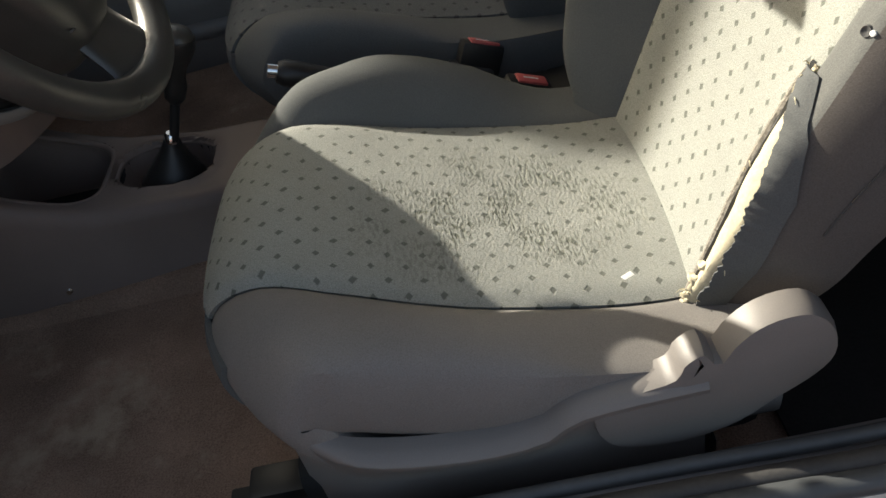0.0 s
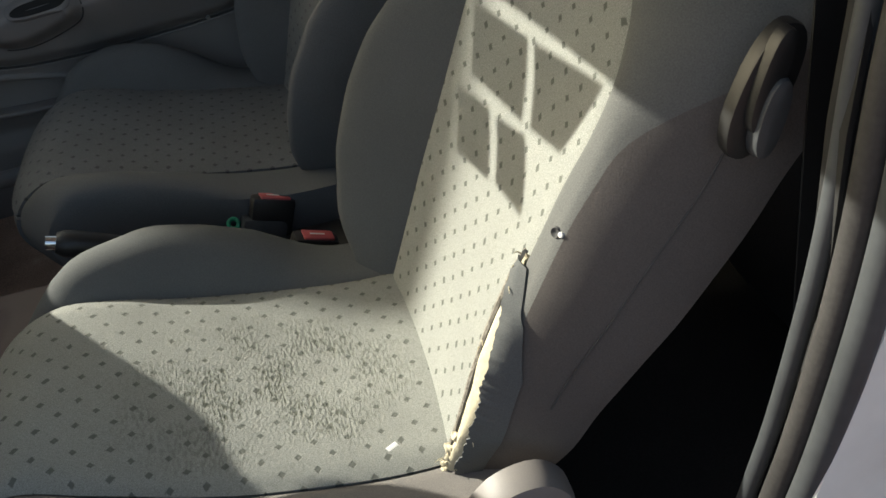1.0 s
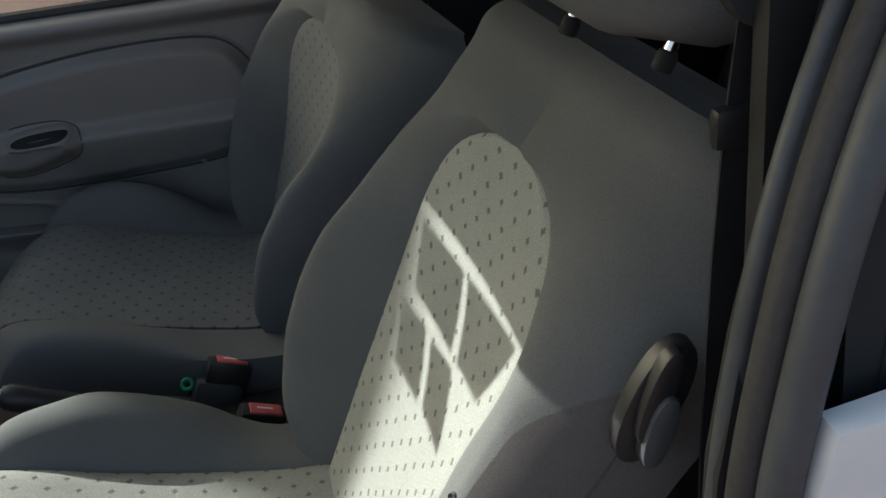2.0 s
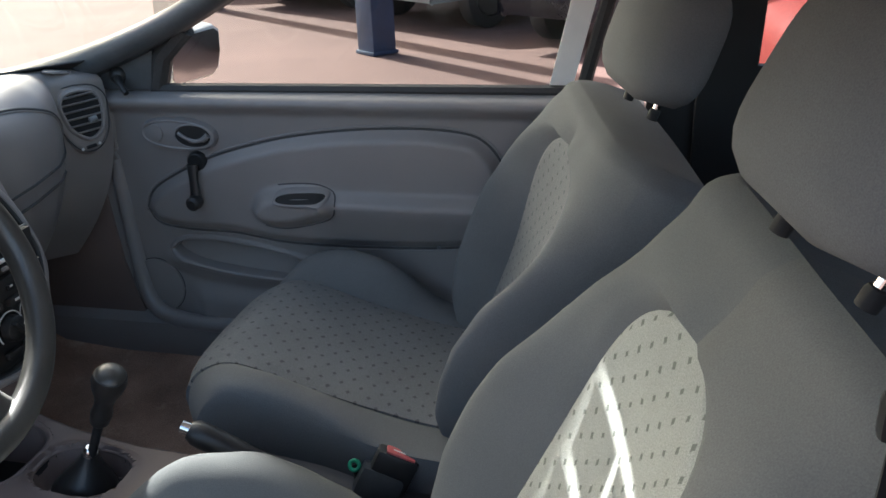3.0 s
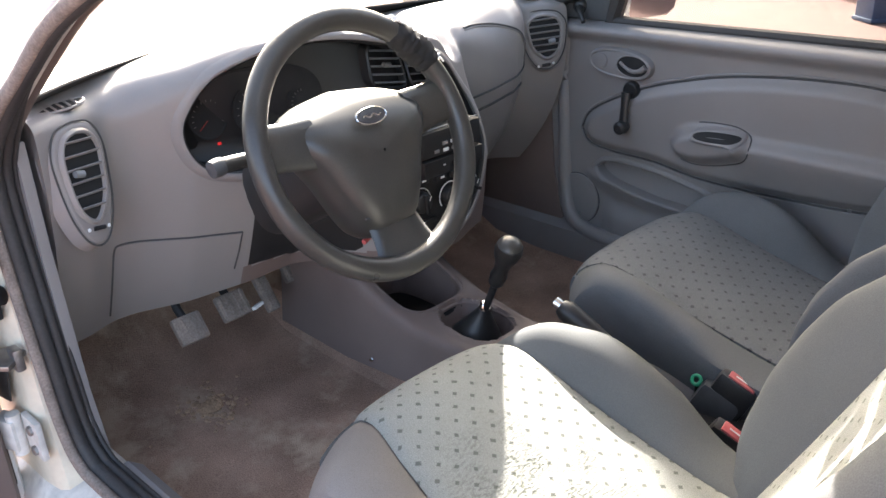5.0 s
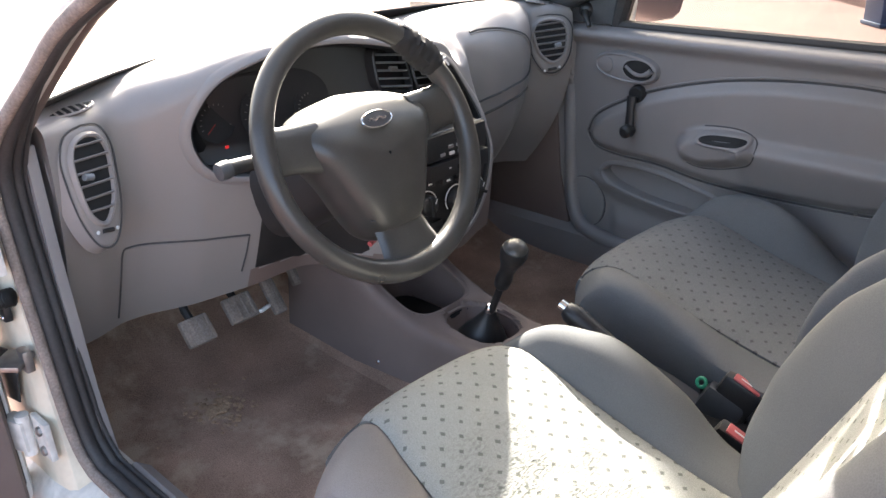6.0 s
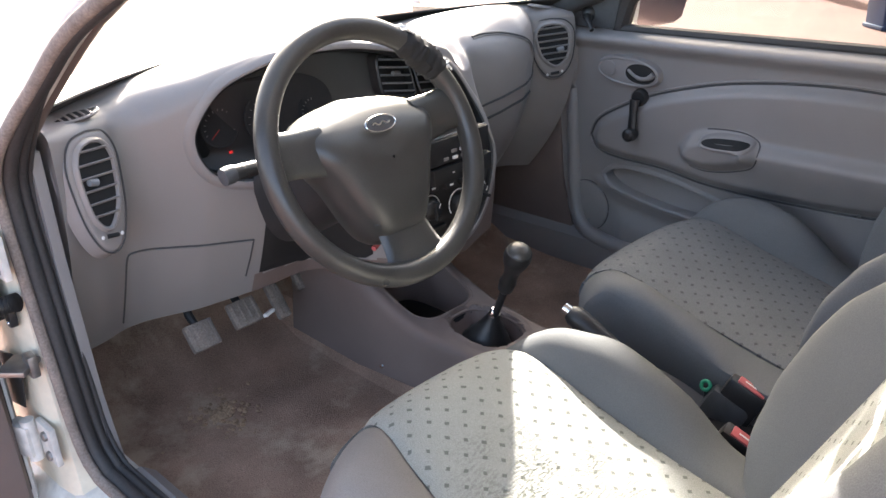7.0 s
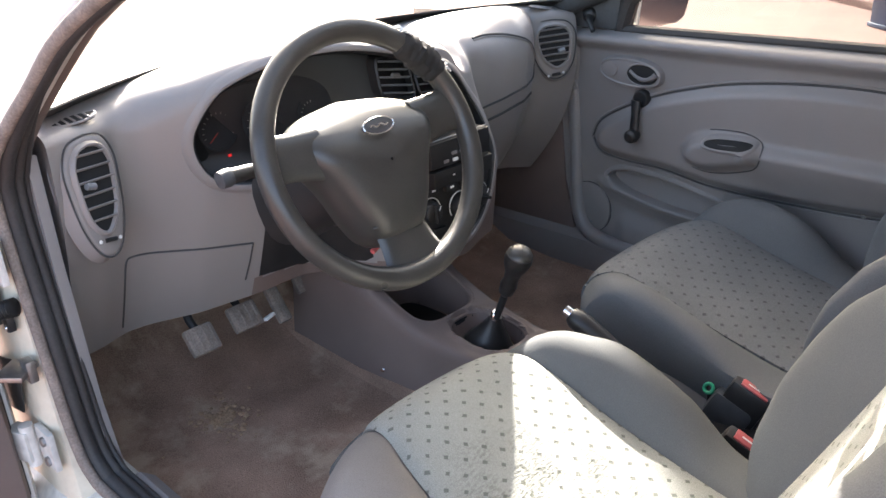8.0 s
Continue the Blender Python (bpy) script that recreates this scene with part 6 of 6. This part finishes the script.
# ---- rear seat ----
def make_rear():
    root = thing("rear_seat", (1.2, 0, 0.33), "cloth rear bench seat, near-black for the shade there", "rear seat")
    rows = []
    for k in np.linspace(0, 1, 16):
        x, z = spline([(1.02, 0.36), (0.98, 0.44), (1.00, 0.50), (1.10, 0.515), (1.30, 0.49), (1.42, 0.47)], 16)[int(round(k * 15))]
        rows.append([(x, y, z + 0.015 * math.cos(y * 10)) for y in np.linspace(-0.60, 0.60, 25)])
    # bench painted near-black, since shade hides it
    part("bench_cushion", thicken(sheet(rows), -0.02), DARK_FILL, root)
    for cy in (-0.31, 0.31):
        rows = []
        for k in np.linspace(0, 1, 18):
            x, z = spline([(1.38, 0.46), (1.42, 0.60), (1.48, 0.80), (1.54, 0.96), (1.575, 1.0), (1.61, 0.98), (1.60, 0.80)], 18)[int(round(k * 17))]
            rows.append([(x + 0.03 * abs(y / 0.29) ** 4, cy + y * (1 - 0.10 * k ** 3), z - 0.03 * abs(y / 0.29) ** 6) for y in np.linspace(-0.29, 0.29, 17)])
        part("bench_back", thicken(sheet(rows), -0.02), DARK_FILL, root, "cloth bench back, near-black for the shade there")


make_rear()




# near-black sheet added over the tunnel carpet, to keep it dark
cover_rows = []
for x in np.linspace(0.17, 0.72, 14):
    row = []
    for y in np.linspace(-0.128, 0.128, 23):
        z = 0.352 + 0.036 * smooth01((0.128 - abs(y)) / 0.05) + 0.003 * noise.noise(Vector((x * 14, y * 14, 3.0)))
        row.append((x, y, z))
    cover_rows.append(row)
tunnel = thing("tunnel_dark_sheet", (0.45, 0.0, 0.35), "near-black sheet added over the tunnel between the front seats", "tunnel cover")
part("cover_sheet", thicken(sheet(cover_rows), -0.006), DARK_FILL, tunnel)

bm = bmesh.new()
rnd = random.Random(21)
for k in range(150):
    a, d = rnd.uniform(0, 6.283), abs(rnd.gauss(0, 1))
    x, y = -0.545 + 0.050 * d * math.cos(a), -0.410 + 0.045 * d * math.sin(a)
    r = rnd.uniform(0.0025, 0.008) * (1.3 - 0.35 * min(2.0, d))
    z = float(np.interp(x, [-0.66, -0.5, -0.3], [0.262, 0.25, 0.248])) + 0.003
    new_ones = bmesh.ops.create_icosphere(bm, subdivisions=1, radius=r)["verts"]
    for v in new_ones:
        v.co *= 1 + 0.35 * noise.noise(v.co * 300 + Vector((k, 0, 0)))
        v.co.z *= 0.55
        v.co += Vector((x, y, z))
single("mud_crumbs", bm, MUD, "dry pale brown mud crumbs scattered on the carpet", "mud crumbs", "stuff", smooth=False)

# near-black sheet added on the rear floor in place of shade
rear_dark = thing("rear_floor_dark", (0.92, -0.33, 0.262), "near-black sheet added over the rear floor for its shade", "floor mat")
dark_rows = []
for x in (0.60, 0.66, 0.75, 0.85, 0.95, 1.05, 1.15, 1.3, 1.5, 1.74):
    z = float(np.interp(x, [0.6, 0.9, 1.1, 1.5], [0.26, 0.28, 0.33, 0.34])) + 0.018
    dark_rows.append([(x, y, z + smooth01((0.13 - abs(y)) / 0.05) * max(0.0, 0.40 - z) + smooth01((abs(y) - 0.64) / 0.05) * 0.06) for y in np.linspace(-0.685, 0.685, 47)])
part("mat", thicken(sheet(dark_rows), -0.008), DARK_FILL, rear_dark)

single("trim_b_pillar_passenger", box((0.815, 0.712, 0.78), (0.16, 0.02, 1.06), 0.006, (-4, 4, 0)), BLACK, "dark plastic B pillar trim behind the passenger door", "trim", "structure")

# ---- papers and visor at the windscreen ----
def screen_z(x):
    return 0.95 + 0.412 * (x + 0.76) - 0.006


def make_stickers():
    papers = (((0.077, 0.297), (0.085, 0.200), (0.007, 0.203), (0.001, 0.314)),
              ((0.087, 0.187), (0.110, 0.024), (0.024, 0.095), (0.010, 0.182)),
              ((-0.025, 0.340), (-0.014, 0.279), (-0.080, 0.260), (-0.094, 0.345)),
              ((-0.015, 0.260), (-0.001, 0.190), (-0.063, 0.147), (-0.074, 0.241)))
    for q in papers:
        c = [sum(p[i] for p in q) / 4 for i in (0, 1)]
        s = thing("windscreen_sticker", (c[0], c[1], screen_z(c[0])), "paper permit stuck to the inside of the windscreen", "sticker", "permits on the windscreen")
        part("paper", plate(list(q), lambda a, b, h: Vector((a, b, screen_z(a) - h)), 0.0012, 0), PAPER, s)


make_stickers()
v = thing("sun_visor", (0.17, 0.25, 1.31), "grey padded sun visor folded up under the roof", "sun visor")
part("visor_board", plate([(0.084, 0.42), (0.094, 0.30), (0.110, 0.10), (0.130, -0.10), (0.22, -0.11), (0.24, 0.42)], lambda a, b, h: Vector((a, b, 1.298 + 0.15 * (a - 0.09) + h)), 0.016, 0.005), HEADLINER, v)


# ---- damage on the driver's backrest ----
def make_tear():
    root, at, pan, rise, half = DRIVER
    rnd = random.Random(11)

    def on(s, k, h):
        """Point on the door-side bolster; k runs from the seam (0) over the crest to the flank (1)."""
        a, b = pan(max(0, s)), half(max(0, s))
        k = min(0.985, max(-0.2, k))
        y = a + (b - a) * k
        return at(s, -(y + h * max(0.0, k) * 0.8), rise(s, y, 0.040) + h * (1 - 0.5 * max(0.0, k)))

    reach = lambda s: float(np.interp(s, [0.0, 0.04, 0.12, 0.25, 0.33, 0.40], [0.38, 0.42, 0.48, 0.48, 0.34, 0.07]))
    ss = np.linspace(-0.015, 0.40, 150)
    rows = []
    for s in ss:
        w = reach(s)
        rows.append([on(s, 0.02 + w * k, 0.003 + 0.008 * math.sin(k * math.pi) * min(1, w / 0.5) + 0.004 * noise.noise(Vector((s * 14, k * 1.5, 1))) + 0.0006 * noise.noise(Vector((s * 90, k * 7.0, 4)))) for k in np.linspace(0, 1, 14)])
    part("bare_foam", thicken(sheet(rows), -0.006), FOAM, root, "crumbling cream foam laid bare by a long tear")
    rows = []
    for s in ss:
        w = 0.10 * min(1.0, 0.3 + 8 * max(0.0, 0.40 - s)) + 0.04 * noise.noise(Vector((s * 30, 0, 7)))
        rows.append([on(s, w * k - 0.05, 0.004 + 0.004 * k) for k in (0, 0.5, 1)])
    part("torn_slit", thicken(sheet(rows), -0.004), SEAM, root, "dark slit along the torn seam")
    roll = [on(s, -0.06 + 0.02 * noise.noise(Vector((s * 25, 3, 1))), 0.003) for s in np.linspace(0.0, 0.40, 40)]
    part("folded_edge", tube(roll, [0.0045] * 36 + [0.004, 0.003, 0.002, 0.001], 8), FRAY, root, "rolled torn edge of the patterned cloth")
    rows = []
    for i, s in enumerate(ss):
        a = reach(s)
        jag = 0.07 * noise.noise(Vector((s * 34, 2, 3))) + 0.025 * noise.noise(Vector((s * 150, 5, 3)))
        rows.append([on(s, a + jag - 0.05, 0.011 + 0.003 * noise.noise(Vector((s * 80, 8, 8)))), on(s, a + 0.04 + jag * 0.5, 0.008), on(s, a + 0.12, 0.0035), on(s, a + 0.19, 0.0)])
    part("ragged_edge", thicken(sheet(rows), -0.002), COVER, root, "frayed grey-brown cloth edge of the tear")
    seam = [on(s, 0.86, 0.0008) for s in np.linspace(0.22, 0.66, 30)]
    part("bolster_seam", tube(seam, 0.0009, 6), SEAM, root, "sewn seam along the bolster")
    bm = None
    for k in range(12):
        s = rnd.choice((rnd.uniform(0.0, 0.4), rnd.uniform(-0.01, 0.08), rnd.uniform(0.33, 0.40)))
        a = reach(s) * rnd.choice((0.05, 0.95, 1.0, 1.0, rnd.random()))
        p = Vector(on(s, a, 0.010))
        d = Vector((rnd.uniform(-1, 0.2), rnd.uniform(-1, 0.6), rnd.uniform(-0.8, 0.8))) * 0.010
        bm = tube([tuple(p), tuple(p + d * 0.5 + Vector((0, 0, 0.002))), tuple(p + d)], [0.0008, 0.0007, 0.0003], 5, bm=bm)
    tagged(part("loose_threads", bm, FOAM, root, "loose frayed threads and tufts"), "loose frayed threads and tufts", kind="stuff")
    bm = None
    for k in range(12):
        s = rnd.uniform(-0.01, 0.10)
        p = on(s, reach(s) * rnd.uniform(0.0, 0.5), 0.008)
        bm = box(p, tuple(rnd.uniform(0.004, 0.009) for _ in range(3)), 0.002, tuple(rnd.uniform(0, 180) for _ in range(3)), bm=bm)
    part("foam_crumbs", bm, FOAM, root, "crumbs of cream foam")
    # burn hole with a bright rim
    c = Vector(on(0.475, 0.42, 0.002))
    part("burn_hole", lathe([(0.0055, -0.002), (0.0045, 0.001), (0.003, 0.0), (0, -0.001)], tuple(c), (-0.8, -0.5, 0.4), 14), SEAM, root, "small burn hole in the cloth")
    part("pale_tuft", lathe([(0.003, -0.002), (0.0025, 0.001), (0, 0.0015)], tuple(c + Vector((0.003, -0.005, 0.0))), (-0.8, -0.5, 0.4), 10), WORDING, root, "pale tuft beside the hole")


make_tear()
bits = thing("paper_scrap", (0.46, -0.47, 0.455), "tiny torn paper scrap lying on the cushion", "scrap")
part("scrap", box((0.462, -0.492, 0.4625), (0.014, 0.007, 0.003), 0.001, (10, 5, 30)), WORDING, bits)


# ---- yard outside ----
ALONG = Vector((0.775, -0.632, 0))
ACROSS = Vector((0.632, 0.775, 0))


REDPAINT = material("dull_red_car_paint", (0.085, 0.009, 0.007), rough=0.7, bump=0, spec=0.08)


def make_car(x, y, turn, mat, label):
    root = thing("parked_car", (x, y, 0), label, "car", "parked cars")
    m = pose(x, y, 0, 0, 0, turn)
    prof = spline([(-1.95, 0.30), (-2.0, 0.55), (-1.9, 0.74), (-1.2, 0.90), (-0.95, 0.95), (-0.35, 1.36), (0.7, 1.42), (1.35, 1.05), (1.85, 0.98), (1.98, 0.6), (1.95, 0.30)], 40)
    rows = []
    for a, b in prof:
        w = 0.82 - 0.16 * max(0.0, (b - 0.9) / 0.5)
        rows.append([(a, -w, 0.30), (a, -w, min(b, 0.6)), (a, -w + 0.02, b - 0.02), (a, -w + 0.08, b), (a, w - 0.08, b), (a, w - 0.02, b - 0.02), (a, w, min(b, 0.6)), (a, w, 0.30)])
    bm = sheet(rows)
    bm.transform(m)
    part("body", bm, mat, root)
    for sgn in (-1, 1):
        bm = plate([(-0.80, 0.97), (-0.30, 1.30), (0.65, 1.34), (1.15, 1.02)], lambda a, b, h: Vector((a, sgn * (0.83 - 0.16 * max(0, (b - 0.9) / 0.5) + h * 0.5 - 0.01), b)), 0.02, 0.003)
        bm.transform(m)
        part("side_window", bm, BLACK, root, "dark side window")
        for a in (-1.25, 1.25):
            bm = lathe([(0.0, -0.09), (0.29, -0.09), (0.30, -0.07), (0.30, 0.06), (0.29, 0.08), (0.19, 0.085), (0.19, 0.06), (0, 0.06)], (a, sgn * 0.78, 0.30), (0, sgn, 0), 26)
            bm.transform(m)
            w = part("tyre", bm, RUBBER, root, "black tyre")
            bm = lathe([(0.18, 0.055), (0.17, 0.085), (0.05, 0.07), (0, 0.08)], (a, sgn * 0.78, 0.30), (0, sgn, 0), 10)
            bm.transform(m)
            part("rim", bm, STEEL, w, "grey wheel rim")


def make_yard():
    for x, y in ((-1.47, 6.27), (-4.6, 9.4)):
        p = thing("steel_post", (x, y, 0), "dark blue painted square steel post in the yard", "post", "steel posts")
        part("shaft", box((x, y, 2.0), (0.24, 0.24, 4.0), 0.01, (0, 0, -39)), POSTBLUE, p)
        part("base", box((x, y, 0.02), (0.27, 0.27, 0.03), 0.005, (0, 0, -39)), POSTBLUE, p)
    c = thing("canopy", (2.0, 14.0, 0), "dark flat steel canopy shading parked cars", "canopy")
    mid = Vector((-2.2, 8.5, 3.2)) + ACROSS * 4.5 + ALONG * 6.0
    part("roof_sheet", box(tuple(mid), (19, 9.0, 0.15), 0.01, (0, 0, -39.2)), DARKPAINT, c)
    part("fascia", box(tuple(mid - ACROSS * 4.5), (19, 0.1, 0.35), 0.01, (0, 0, -39.2)), POSTBLUE, c)
    # added panel, out of view: its edge keeps sun off the passenger half
    aw = thing("sun_block_panel", (-5.2, 4.6, 0), "unseen white panel on a post, added to block the sun", "sign panel")
    run, mid = Vector((0.918, -0.280, 0.380)), Vector((-0.24, 0.386, 1.16)) - SUN * 6.5
    rows = [[tuple(mid + run * u + Vector((0, w, 0.0))) for w in np.linspace(w0, 0.95, 4)] for u, w0 in ((-0.75, 0.0), (-0.2, 0.0), (0.43, 0.0), (0.435, 0.30), (0.95, 0.30))]
    part("panel_sheet", thicken(sheet(rows), 0.02), PAINT, aw)
    # post only carries the added sun block
    p = mid + run * -0.7 + Vector((0, 0.5, 0))
    part("panel_post", tube([(p.x, p.y, 0.0), tuple(p)], 0.035, 10), PAINT, aw, "thin white post")
    wall = Vector((-2.2, 8.5, 1.5)) + ACROSS * 7.5 + ALONG * 6.0
    single("wall_yard", box(tuple(wall), (19, 0.2, 3.2), 0.01, (0, 0, -39.2)), DARKPAINT, "dark wall at the back of the yard", "wall", "structure")
    for k in range(5):
        q = Vector((-2.2, 8.5, 0)) + ACROSS * 1.6 + ALONG * (-4.2 + 2.5 * k)
        make_car(q.x, q.y, 51 + (-6, 4, 0, 5, -4)[k], (DARKPAINT, DARKPAINT, GREYJAMB, DARKPAINT, DARKPAINT)[k], "dark car parked nose out in the canopy's shade")


make_yard()
make_car(3.35, 3.7, 3, REDPAINT, "dull red car parked beside the open one")
